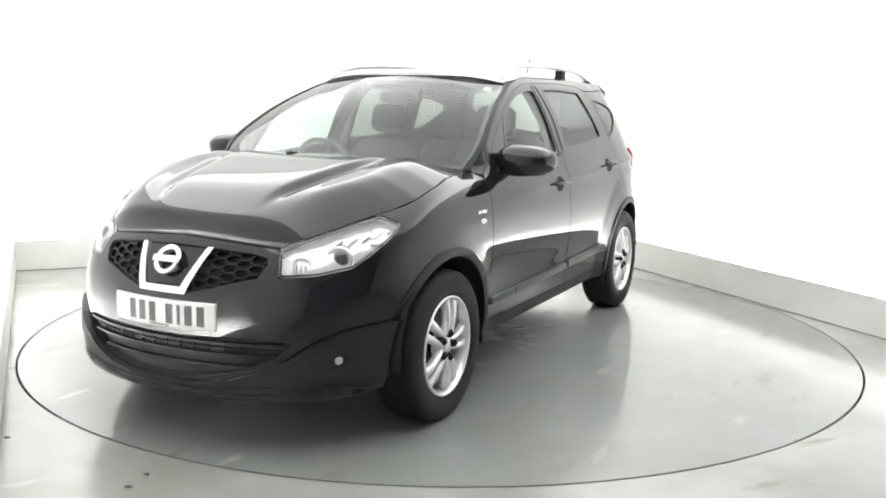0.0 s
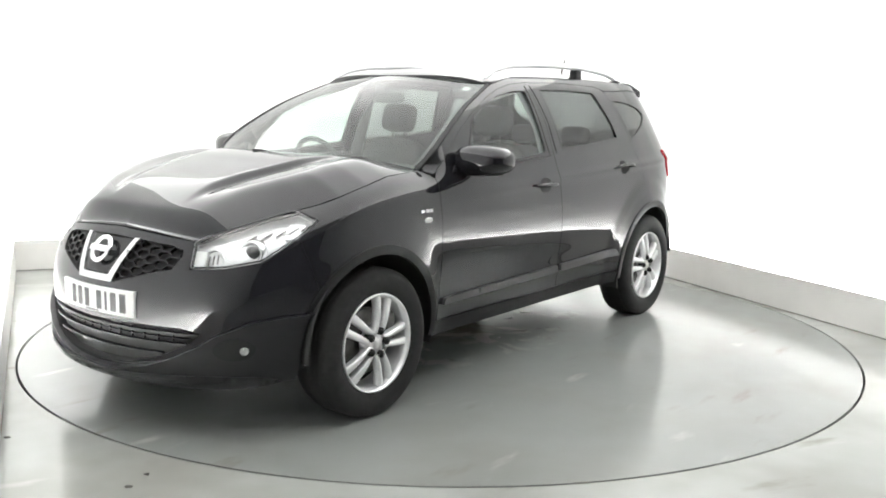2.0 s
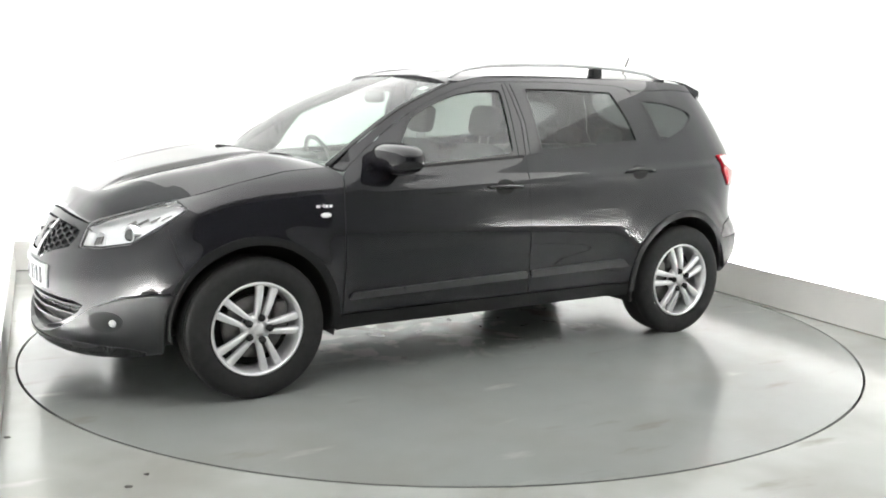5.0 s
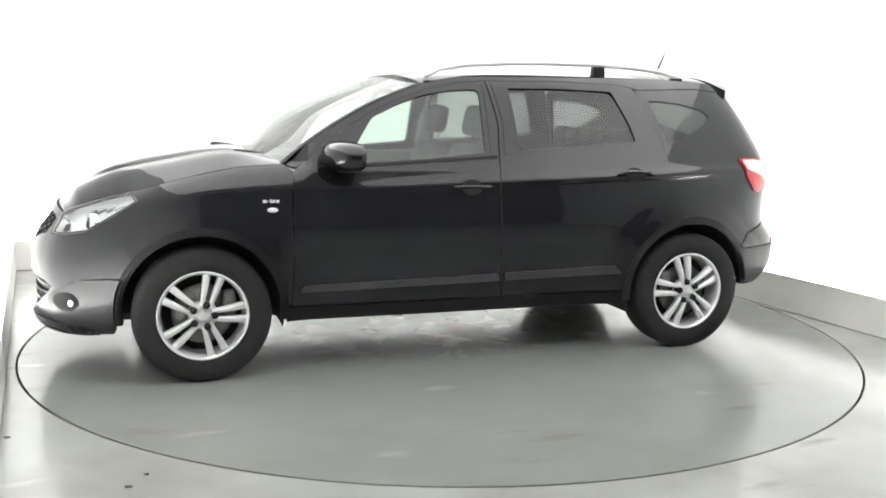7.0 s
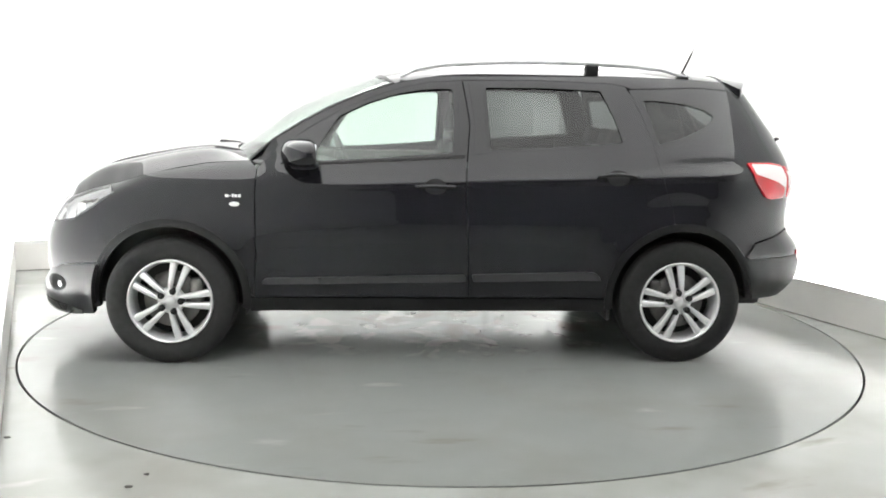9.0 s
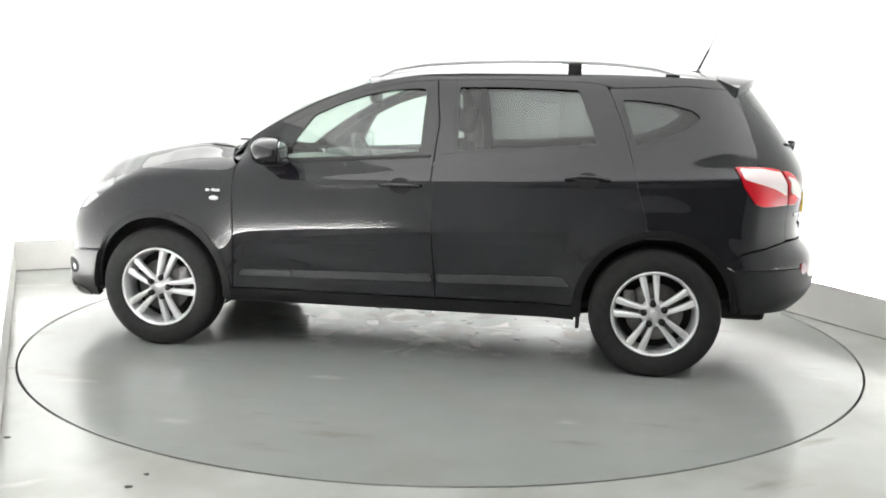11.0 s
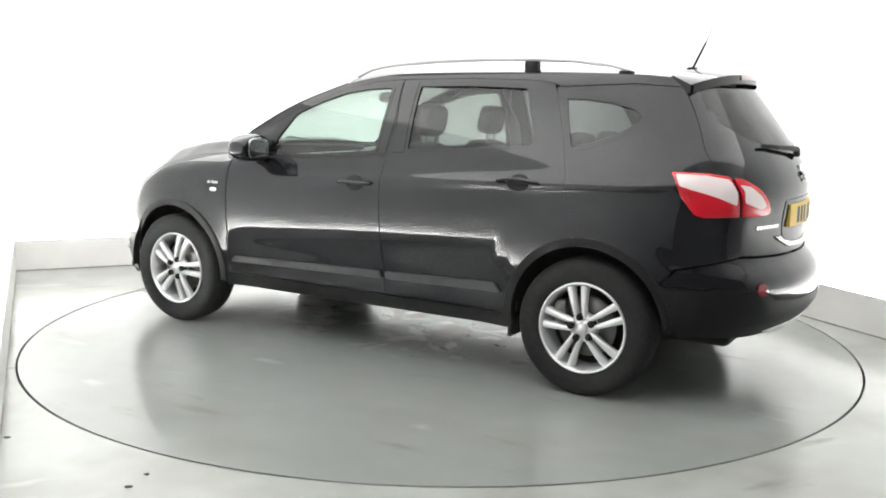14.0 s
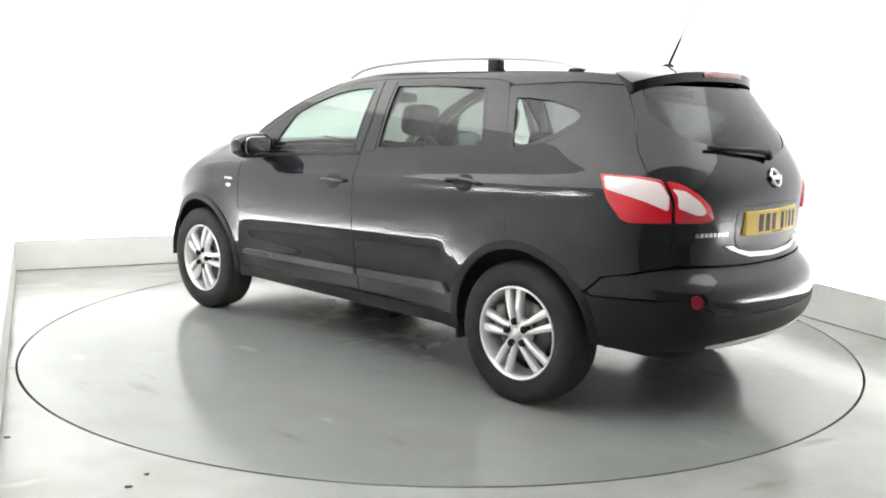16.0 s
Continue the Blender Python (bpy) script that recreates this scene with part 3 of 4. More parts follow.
    quarter = chart_mesh("rear_quarter", body, [loop, hole], PAINT, car, step=(.02, .016), **k)
    chart_mesh("window", body, [hole], TINTED, quarter, off=-.007, depth=.004, gap=-.004, **k)
    rim = resample(hole, .02)
    chart_mesh("window_seal", body, [rim, shrink(rim, .022)], GLOSSBLACK, quarter, off=.001, depth=.008, gap=0, step=(.03, .03), **k)
    # sill, mouldings, arch trims
    chart_mesh("sill", body, [X([(.958, .352), (-.962, .352), (-.965, .275), (.965, .275)])], PLASTIC, car, off=-.004, depth=.03, **k)
    chart_mesh("side_moulding", body, [soften(X([(.905, .432), (.885, .466), (-.188, .490), (-.196, .450)]), .015)], MOULDING, car, off=.016, depth=.02, gap=0, step=(.05, .015), **k)
    chart_mesh("side_moulding", body, [soften(X([(-.23, .450), (-.222, .491), (-.90, .508), (-.94, .462)]), .015)], MOULDING, car, off=.016, depth=.02, gap=0, step=(.05, .015), **k)
    for cx in (AXLE, -AXLE):
        lo, hi = (-9, 188) if cx > 0 else (-8, 180)
        ring = X(arch(cx, .424, lo, hi, 40) + arch(cx, .384, hi, lo, 40))
        chart_mesh("arch_trim", body, [ring], PLASTIC, car, off=.007, depth=.03, gap=0, step=(.025, .025), **k)
        # inner liner
        sg = -1 if mirror else 1
        bm = bmesh.new()
        A = [(cx + .405 * math.cos(t), .358 + .405 * math.sin(t)) for t in np.linspace(radians(-6 if cx > 0 else -14), radians(194 if cx > 0 else 176), 30)]
        rows = [[bm.verts.new((x, sg * y, z)) for x, z in A] for y in (.855, .60)]
        mid = bm.verts.new((cx, sg * .60, .335))
        for i in range(len(A) - 1):
            bm.faces.new((rows[0][i], rows[0][i + 1], rows[1][i + 1], rows[1][i]))
            bm.faces.new((rows[1][i], rows[1][i + 1], mid))
        part("arch_liner", bm, LINER, car)
    # handles: grip bar over a flat matt black oval, painted for a hollow's shade
    for x, z, d in ((-.02, .966, door), (-1.01, 1.022, rdoor)):
        shade_oval = [(at_x(x, z) + .060 * math.cos(t), z - .002 + .042 * math.sin(t)) for t in np.linspace(0, 2 * math.pi, 24, endpoint=False)]
        chart_mesh("handle_shade", body, [shade_oval], LINER, d, off=.0015, depth=.003, gap=0, step=(.02, .02), **k)
        s0 = at_x(x, z)
        bm = bmesh.new()
        pts, rads = [], []
        for q in np.linspace(-1, 1, 15):
            P = lifted(body, np.array([[s0 + q * .115, z + .004 * (1 - q * q)]]), .006 + .026 * (1 - abs(q) ** 4))[0][0]
            pts.append((P[0], -P[1] if mirror else P[1], P[2]))
            rads.append(.011 if abs(q) < .95 else .007)
        tube(bm, pts, rads, 10)
        part("handle", bm, PAINT, d)


def mirrors(car, mirror):
    sg = -1 if mirror else 1
    bm = bmesh.new()
    pillow(bm, (0, 0, 0), (.105, .142, .086), (.75, .8), 28, 18)
    for v in bm.verts:
        # flat at the back, tapered outwards
        if v.co.x < -.055:
            v.co.x = -.055 + (v.co.x + .055) * .25
        t = (v.co.y + .142) / .284
        v.co.z *= 1.0 - .22 * t
        v.co.x -= .05 * t
        v.co = Vector((v.co.x + .705, sg * (v.co.y + .935), v.co.z + 1.130))
    if mirror:
        bmesh.ops.reverse_faces(bm, faces=bm.faces)
    ob = part("door_mirror", bm, PAINT, car)
    bm = bmesh.new()
    pillow(bm, (.668, sg * .925, 1.075), (.075, .105, .022), (.8, .8), 20, 10)
    part("mirror_base", bm, PLASTIC, ob)
    bm = bmesh.new()
    tube(bm, [(.70, sg * .80, 1.085), (.70, sg * .85, 1.082), (.69, sg * .89, 1.085)], [.042, .034, .03], 12, flat=.7)
    part("mirror_arm", bm, PLASTIC, ob)
    bm = bmesh.new()
    pillow(bm, (.612, sg * .93, 1.13), (.008, .098, .058), (.5, .7), 24, 10, m=pose(0, 0, 0, 0, 0, sg * 6))
    part("mirror_glass", bm, MIRROR, ob)
    sail = X([(.80, 1.072), (.665, 1.083), (.62, 1.17), (.70, 1.168)])
    chart_mesh("mirror_mount", body, [sail], PLASTIC, ob, off=.005, depth=.008, gap=0, mirror=mirror)


def caps(car):
    # bonnet
    B = np.array([body(at_x(x, z), z) for x, z in BONNET_SIDE] + [body(at_nose(y, z), z) for y, z in BONNET_NOSE[:1]]).reshape(-1, 3)
    n = len(B)
    key = np.concatenate([[0], np.cumsum(np.linalg.norm(np.diff(B, axis=0), axis=1))])
    key /= key[-1]
    crest = spline([(.95, 1.122), (1.10, 1.130), (1.2, 1.134), (1.34, 1.124), (1.5, 1.097), (1.71, 1.054), (1.85, 1.012), (1.92, .981), (1.99, .940), (2.05, .887), (2.083, .857), (2.11, .835)])
    bow = spline([(0, .15), (.25, .05), (.6, .02), (.9, .035), (1, .046)])

    def bonnet(u, v):
        e = np.stack([np.interp(u, key, B[:, i]) for i in range(3)], 1)
        y = (1 - 2 * v) * (e[:, 1] - .003)
        w = np.abs(1 - 2 * v)
        x = e[:, 0] + bow(u) * (1 - w ** 2)
        top = crest(x)
        z = top - (top - e[:, 2]) * w ** 4.8 + .024 * np.exp(-((w - .76) / .14) ** 2) * ease(x, .95, 1.25) * (1 - ease(x, 1.75, 2.0))
        # two raised creases that draw together towards the nose
        yr = np.interp(x, [1.0, 1.9], [.46, .27])
        rise = .5 + .5 * np.tanh((yr - np.abs(y)) / .012)
        z = z + .016 * rise * ease(x, 1.0, 1.25) * (1 - ease(x, 1.78, 1.97)) - .015 * np.exp(-((np.abs(y) - yr - .03) / .028) ** 2) * ease(x, 1.25, 1.5) * (1 - ease(x, 1.7, 1.95))
        # the leading edge turns down to meet the bumper
        k = ease(u, .90, 1)
        z = z * (1 - k) + k * np.interp(np.abs(y), [0, .2, .35, .44], [.858, .848, .836, .828])
        return np.stack([x, y, z], 1)
    patch("bonnet", bonnet, 70, 121, PAINT, car, thick=.02)

    # windscreen between the pillars
    E = EDGE[:6]
    W = np.array([body(at_x(x, z), z) for x, z in E]).reshape(-1, 3)
    mid = np.array([(1.140, 1.114), (1.0, 1.200), (.81, 1.343), (.65, 1.426), (.47, 1.500), (.325, 1.551)])
    t = np.linspace(0, 1, len(E))
    ex, ey, ez, mx, mz = (spline(list(zip(t, c))) for c in (W[:, 0], W[:, 1], W[:, 2], mid[:, 0], mid[:, 1]))

    def screen(u, v):
        w = np.abs(1 - 2 * v)
        return np.stack([ex(u) + (mx(u) - ex(u)) * (1 - w ** 2.2), (1 - 2 * v) * (ey(u) - .004), ez(u) + (mz(u) - ez(u)) * (1 - w ** 2)], 1)
    ws = patch("windscreen", screen, 26, 40, GLASS, car)
    # black band round the screen
    for a, b, c, d in ((0, .05, 0, 1), (.955, 1, 0, 1), (.05, .955, 0, .028), (.05, .955, .972, 1)):
        patch("screen_border", lambda u, v, a=a, b=b, c=c, d=d: screen(a + u * (b - a), c + v * (d - c)) + np.array([-.003, 0, -.004]), 22, 30, GLOSSBLACK, ws)
    patch("sticker", lambda u, v: screen(.84 + u * .07, .055 + v * .03) + np.array([-.004, 0, -.005]), 4, 4, PLATE_W, ws, "small pale sticker inside the glass")
    # rubber strip along each pillar
    for c, d in ((-.004, .012), (.988, 1.004)):
        patch("screen_seal", lambda u, v, c=c, d=d: screen(u * .98 + .01, c + v * (d - c)) + np.array([.002, 0, .005]), 24, 4, TRIM, ws, thick=.008)

    # roof
    R = EDGE[5:]
    Rp = np.array([body(at_x(x, z), z) for x, z in R]).reshape(-1, 3)
    tr = np.linspace(0, 1, len(R))
    rx, ry, rz = (spline(list(zip(tr, Rp[:, i]))) for i in range(3))
    crown = spline([(.34, 1.553), (.2, 1.582), (0, 1.606), (-.3, 1.620), (-.7, 1.629), (-1.1, 1.629), (-1.4, 1.618), (-1.7, 1.592), (-1.9, 1.567)])
    rb = spline([(0, .115), (.2, .04), (.5, 0), (.85, -.03), (1, -.06)])

    def roof(u, v):
        w = np.abs(1 - 2 * v)
        x = rx(u) + rb(u) * (1 - w ** 2)
        top = crown(x)
        # shallow ditches beside the rails
        y = (1 - 2 * v) * (ry(u) - .002)
        z = top - (top - rz(u)) * w ** 3.2
        return np.stack([x, y, z], 1)
    patch("roof", roof, 50, 48, PAINT, car, thick=.02)
    patch("headliner", lambda u, v: roof(u * .96 + .02, v * .9 + .05) - np.array([0, 0, .03]), 24, 16, HEADLINER, car)

    # tail spoiler over the rear window
    def spoiler(u, v):
        w = np.abs(1 - 2 * v)
        y = (1 - 2 * v) * (.545 + .025 * u)
        front, rear = -1.66 - .03 * (1 - w ** 2), -1.762 - .145 * (1 - w ** 2.4)
        x = front + (rear - front) * u
        z = crown(np.maximum(x, -1.9)) + .006 - (.045 + .035 * u) * w ** 3.0
        return np.stack([x, y, z], 1)
    sp = patch("tail_spoiler", spoiler, 14, 60, PAINT, car, thick=.044)
    bm = bmesh.new()
    for kk in range(16):
        a, b = [float(q) for q in (.34 + .02 * kk, .34 + .02 * (kk + 1))]
        P = spoiler(np.array([1., 1.]), np.array([a, b]))
        vs = []
        for p in P:
            vs.append([bm.verts.new((p[0] - .004, p[1], p[2] - .003)), bm.verts.new((p[0] - .006, p[1], p[2] - .026))])
            vs[-1] += [bm.verts.new((p[0] + .03, p[1], p[2] + .0015))]
        bm.faces.new((vs[0][0], vs[1][0], vs[1][1], vs[0][1]))
        bm.faces.new((vs[0][2], vs[1][2], vs[1][0], vs[0][0]))
    part("high_brake_light", bm, DARKRED, sp, "long red brake light in the spoiler's edge")
    return screen, bonnet, roof


def NOSE_LOOP(left):
    """A loop symmetric about the nose's centre from its left half, centre points first and last."""
    pts = [((at_nose(v, z) if k == "y" else at_x(v, z)), z) for k, v, z in left]
    return pts + [(-s, z) for s, z in pts[::-1] if s > 1e-6]


def front_end(car):
    seam = [("x", x, z) for x, z in [(1.771, .840), (1.745, .74), (1.722, .65)] + arch(AXLE, .42, 38, -8, 8)]
    left = [("y", y, z - .003) for y, z in BONNET_NOSE[::-1]] + [("y", .452, .806), ("y", .476, .718), ("y", .602, .727), ("x", 1.919, .752)] + seam + [("x", 1.80, .272), ("x", 1.92, .258), ("y", .60, .254), ("y", .40, .250), ("y", 0, .250)]
    grille = NOSE_LOOP([("y", 0, .820), ("y", .2, .814), ("y", .36, .803), ("y", .415, .790), ("y", .425, .765), ("y", .40, .713), ("y", .3, .690), ("y", .14, .645), ("y", 0, .640)])
    intake = NOSE_LOOP([("y", 0, .476), ("y", .3, .482), ("y", .47, .480), ("y", .55, .462), ("y", .50, .415), ("y", .36, .348), ("y", .2, .308), ("y", 0, .298)])
    bumper = chart_mesh("front_bumper", body, [NOSE_LOOP(left), grille, intake], PAINT, car, depth=.03)
    # lower skirt with its upswept crease
    sk = [("y", 0, .280), ("y", .15, .286), ("y", .30, .310), ("y", .42, .350), ("y", .53, .405), ("y", .60, .458), ("x", 1.967, .510), ("x", 1.85, .527), ("x", 1.742, .530)] + [("x", x, z) for x, z in arch(AXLE, .415, 26, -6, 6)] + [("x", 1.795, .264), ("x", 1.92, .250), ("y", .60, .246), ("y", .40, .242), ("y", 0, .242)]
    chart_mesh("bumper_skirt", body, [NOSE_LOOP(sk)], SATIN, bumper, off=.024, depth=.03, gap=0)
    lip = [("y", 0, .272), ("y", .20, .276), ("y", .40, .290), ("y", .56, .300), ("x", 1.93, .290), ("x", 1.86, .272), ("x", 1.86, .258), ("x", 1.92, .250), ("y", .60, .246), ("y", .40, .242), ("y", 0, .242)]
    chart_mesh("bumper_lip", body, [NOSE_LOOP(lip)], PAINT, bumper, off=.031, depth=.02, gap=0, crown=.006)
    for mirror in (False, True):
        k = dict(mirror=mirror)
        # fog lamp in a dark oval
        s0, z0 = at_x(1.985, .40), .40
        oval = [(s0 - .040 + .085 * math.cos(t), z0 + .004 + .046 * math.sin(t)) for t in np.linspace(0, 2 * math.pi, 32, endpoint=False)]
        fog = chart_mesh("fog_lamp", body, [oval], LINER, bumper, off=.027, depth=.004, gap=0, step=(.02, .02), **k)
        disc = [(s0 + .017 * math.cos(t), z0 + .017 * math.sin(t)) for t in np.linspace(0, 2 * math.pi, 28, endpoint=False)]
        chart_mesh("fog_lens", body, [disc], LENS, fog, off=.034, depth=.006, gap=0, step=(.015, .015), crown=.006, **k)
        chart_mesh("fog_reflector", body, [disc], CHROME, fog, off=.0305, depth=.002, gap=0, step=(.015, .015), **k)
        # headlamp: cover, bowl, projector, dividers
        hl = [("y", .456, .803), ("y", .480, .724), ("y", .602, .732), ("x", 1.915, .757), ("x", 1.775, .848), ("x", 1.680, .910)] + [("x", x, z) for x, z in LAMP_TOP] + [("y", .447, .820)]
        loop = soften([((at_nose(v, z) if a == "y" else at_x(v, z)), z) for a, v, z in hl], .012)
        lamp = chart_mesh("headlamp", body, [loop], LENS, car, off=.002, depth=.004, gap=.003, step=(.03, .022), label="clear headlamp cover over bright reflectors", **k)
        chart_mesh("lamp_housing", body, [shrink(resample(loop, .02), -.004)], REFLECTOR, lamp, off=-.036, depth=-.036, gap=0, step=(.03, .022), **k)
        chart_mesh("lamp_bezel", body, [resample(loop, .02), shrink(resample(loop, .02), .006)], GLOSSBLACK, lamp, off=-.003, depth=.008, gap=0, step=(.03, .02), **k)
        sg = -1 if mirror else 1

        def at(s, z, off):
            p, nn = lifted(body, np.array([[s, z]]), off)
            return Vector((p[0][0], sg * p[0][1], p[0][2])), Vector((nn[0][0], sg * nn[0][1], nn[0][2]))
        sp, zp = at_x(1.930, .803), .803
        c, nn = at(sp, zp, -.05)
        ax = Vector((.93, sg * .30, .10)).normalized()
        rot = ax.to_track_quat("Y", "Z").to_matrix().to_4x4()
        bm = bmesh.new()
        lathe(bm, [(.034, -.02), (.040, .012), (.050, .020), (.056, .014), (.060, -.02)], 40)
        ob = part("projector_ring", bm, CHROME, lamp)
        ob.matrix_basis = Matrix.Translation(c) @ rot
        bm = bmesh.new()
        bmesh.ops.create_uvsphere(bm, u_segments=28, v_segments=16, radius=.034)
        for v in bm.verts:
            v.co.y = v.co.y * .6
        ob = part("projector_lens", bm, GLOSSBLACK, lamp)
        ob.matrix_basis = Matrix.Translation(c + ax * .004) @ rot
        # bowl beside the projector, reflector steps behind
        c2, _ = at(at_nose(.545, .775), .772, -.055)
        bm = bmesh.new()
        lathe(bm, [(.012, -.03), (.026, -.022), (.038, -.004), (.046, .02)], 32)
        ob = part("reflector_bowl", bm, REFLECTOR, lamp)
        ob.matrix_basis = Matrix.Translation(c2) @ rot
        for f, g in ((.62, .885), (.72, .895), (.80, .905), (.70, .86), (.84, .875)):
            bm = bmesh.new()
            s1 = at_x(1.86, .88) * (1 - f) + at_x(1.72, .90) * f
            c3, n3 = at(s1, g, -.035)
            pillow(bm, (0, 0, 0), (.036, .008, .014), (.4, .4), 16, 8)
            ob = part("reflector_step", bm, REFLECTOR, lamp)
            ob.matrix_basis = Matrix.Translation(c3) @ n3.to_track_quat("Y", "Z").to_matrix().to_4x4()
        # fine ribs in the bowl and along the upper reflector
        for q in range(6):
            bm = bmesh.new()
            c3, n3 = at(at_nose(.478 + .016 * q, .76), .752 + .004 * q, -.032)
            box(bm, -.0012, -.006, -.020, .0012, .006, .020)
            ob = part("reflector_rib", bm, STEEL, lamp, smooth=False)
            ob.matrix_basis = Matrix.Translation(c3) @ n3.to_track_quat("Y", "Z").to_matrix().to_4x4()
        for q in range(5):
            bm = bmesh.new()
            f = q / 4
            c3, n3 = at(at_x(1.90 - .15 * f, .86), .855 + .040 * f, -.028)
            box(bm, -.0015, -.006, -.026, .0015, .006, .026)
            ob = part("reflector_rib", bm, STEEL, lamp, smooth=False)
            ob.matrix_basis = Matrix.Translation(c3) @ n3.to_track_quat("Y", "Z").to_matrix().to_4x4() @ Matrix.Rotation(radians(-50 * sg), 4, "Y")
        bm = bmesh.new()
        c3, n3 = at(at_nose(.49, .76), .765, -.03)
        pillow(bm, (0, 0, 0), (.03, .012, .036), (.35, .35), 16, 8)
        ob = part("indicator", bm, PLATE_W, lamp)
        ob.matrix_basis = Matrix.Translation(c3) @ n3.to_track_quat("Y", "Z").to_matrix().to_4x4()

    # grille: dark well with honeycomb of bars
    gr = chart_mesh("grille", body, [shrink(resample(grille, .02), -.02)], LINER, car, off=-.032, depth=0, gap=0, label="black honeycomb grille with bright V badge")

    def bars(segs, width, off, depth):
        bm = bmesh.new()
        for (s0, z0), (s1, z1) in segs:
            n = max(1, int(abs(s1 - s0) / .04))
            d = np.array([s1 - s0, z1 - z0])
            d /= max(np.linalg.norm(d), 1e-9)
            pr = np.array([-d[1], d[0]]) * width / 2
            rows = []
            for q in np.linspace(0, 1, n + 1):
                c = np.array([s0 + (s1 - s0) * q, z0 + (z1 - z0) * q])
                uv = np.array([c - pr, c + pr, c + pr, c - pr])
                a = lifted(body, uv[:2], off)[0]
                b = lifted(body, uv[2:], off - depth)[0]
                rows.append([bm.verts.new(p) for p in (*a, *b)])
            for A, B in zip(rows, rows[1:]):
                for i in range(4):
                    bm.faces.new((A[i], A[(i + 1) % 4], B[(i + 1) % 4], B[i]))
            bm.faces.new(rows[0][::-1])
            bm.faces.new(rows[-1])
        bmesh.ops.recalc_face_normals(bm, faces=bm.faces)
        return bm
    # honeycomb of flat six-sided cells
    segs, cw, ch = [], .074, .034
    for r in range(15):
        for q in range(-14, 15):
            cx, cz = q * cw * 1.5 + (cw * .75 if r % 2 else 0), .63 + r * ch / 2
            A = [(cx + cw / 2, cz), (cx + cw / 4, cz + ch / 2), (cx - cw / 4, cz + ch / 2), (cx - cw / 2, cz)]
            for p, w in zip(A, A[1:]):
                mid = np.array([[(p[0] + w[0]) / 2, (p[1] + w[1]) / 2]])
                if inside(mid, [grille])[0] and abs(mid[0, 0]) > .10 + (mid[0, 1] - .66) * .45:
                    segs.append((p, w))
    for half in (1, -1):
        part("grille_mesh", bars([q for q in segs if (q[0][0] + q[1][0]) * half > 0], .0085, -.008, .014), GRILLE, gr, smooth=False)
    V = [(.184, .812), (.157, .812), (.090, .662), (-.090, .662), (-.157, .812), (-.184, .812), (-.116, .636), (.116, .636)]
    loop = [(at_nose(y, z), z) for y, z in V]
    chart_mesh("chrome_v", body, [loop], CHROME, gr, off=.012, depth=.03, gap=0, step=(.02, .02), crown=.004)
    back = [(at_nose(y, z), z) for y, z in [(.154, .810), (.089, .668), (-.089, .668), (-.154, .810)]]
    chart_mesh("badge_panel", body, [back], GLOSSBLACK, gr, off=.002, depth=.02, gap=0, step=(.03, .03))
    c, nn = lifted(body, np.array([[0, .752]]), .022)
    rot = Vector(nn[0]).to_track_quat("Y", "Z").to_matrix().to_4x4()
    bm = bmesh.new()
    lathe(bm, [(.043, .0), (.046, .008), (.054, .010), (.062, .007), (.064, 0)], 40)
    box(bm, -.070, -.002, -.014, .070, .012, .014, bevel=.003)
    ob = part("badge", bm, CHROME, gr, "round chrome emblem with a bar across")
    ob.matrix_basis = Matrix.Translation(c[0]) @ rot
    # lower intake
    it = chart_mesh("lower_intake", body, [shrink(resample(intake, .02), -.02)], LINER, car, off=-.032, depth=0, gap=0)
    for z, a in ((.452, .535), (.408, .485), (.362, .38)):
        part("intake_slat", bars([((-at_nose(a, z), z), (at_nose(a, z), z))], .011, -.008, .018), GRILLE, it, smooth=False)
    up = []
    for y in np.arange(-.42, .43, .07):
        up.append(((at_nose(y, .42), .415), (at_nose(y, .46), .470)))
    part("intake_mesh", bars(up + [((-at_nose(.5, .43), .43), (at_nose(.5, .43), .43)), ((-at_nose(.53, .468), .468), (at_nose(.53, .468), .468))], .005, -.02, .012), TRIM, it, smooth=False)
    plate_thing(car, Vector((2.238, 0, .556)), 0, PLATE_W, "white number plate with dark characters")


def plate_thing(car, at, turn, mat, label):
    """A plate with its characters as plain bars; turn 0 faces forward."""
    bm = bmesh.new()
    sec = [(-.012, -.0555), (.001, -.0555), (.003, -.0525), (.003, .0525), (.001, .0555), (-.012, .0555)]
    rows = [[bm.verts.new((p - .028 * (y / .26) ** 2, y, z)) for p, z in sec] for y in np.linspace(-.26, .26, 15)]
    for A, B in zip(rows, rows[1:]):
        for k in range(6):
            bm.faces.new((A[k], A[(k + 1) % 6], B[(k + 1) % 6], B[k]))
    bm.faces.new(rows[0])
    bm.faces.new(rows[-1])
    bmesh.ops.recalc_face_normals(bm, faces=bm.faces)
    ob = part("number_plate", bm, mat, car, label, smooth=False)
    ob.matrix_basis = Matrix.Translation(at) @ pose(0, 0, 0, 0, 0, turn)
    x = .215
    for i in range(7):
        if i == 4:
            x -= .033
        bm = bmesh.new()
        w = .014 if i == 2 else .034
        box(bm, .003, x - w, -.040, .0042, x, .040)
        for v in bm.verts:
            v.co.x -= .028 * (v.co.y / .26) ** 2
        part("plate_bar", bm, INK, ob, smooth=False)
        x -= w + .022
    # small print along the lower edge
    bm = bmesh.new()
    box(bm, .003, -.05, -.0505, .0042, .05, -.0445)
    part("plate_print", bm, INK, ob, smooth=False)


def TAIL_LOOP(left):
    pts = [((at_tail(v, z) if k == "y" else at_x(v, z)), z) for k, v, z in left]
    return pts + [(2 * HALF - s, z) for s, z in pts[::-1] if s < HALF - 1e-6]


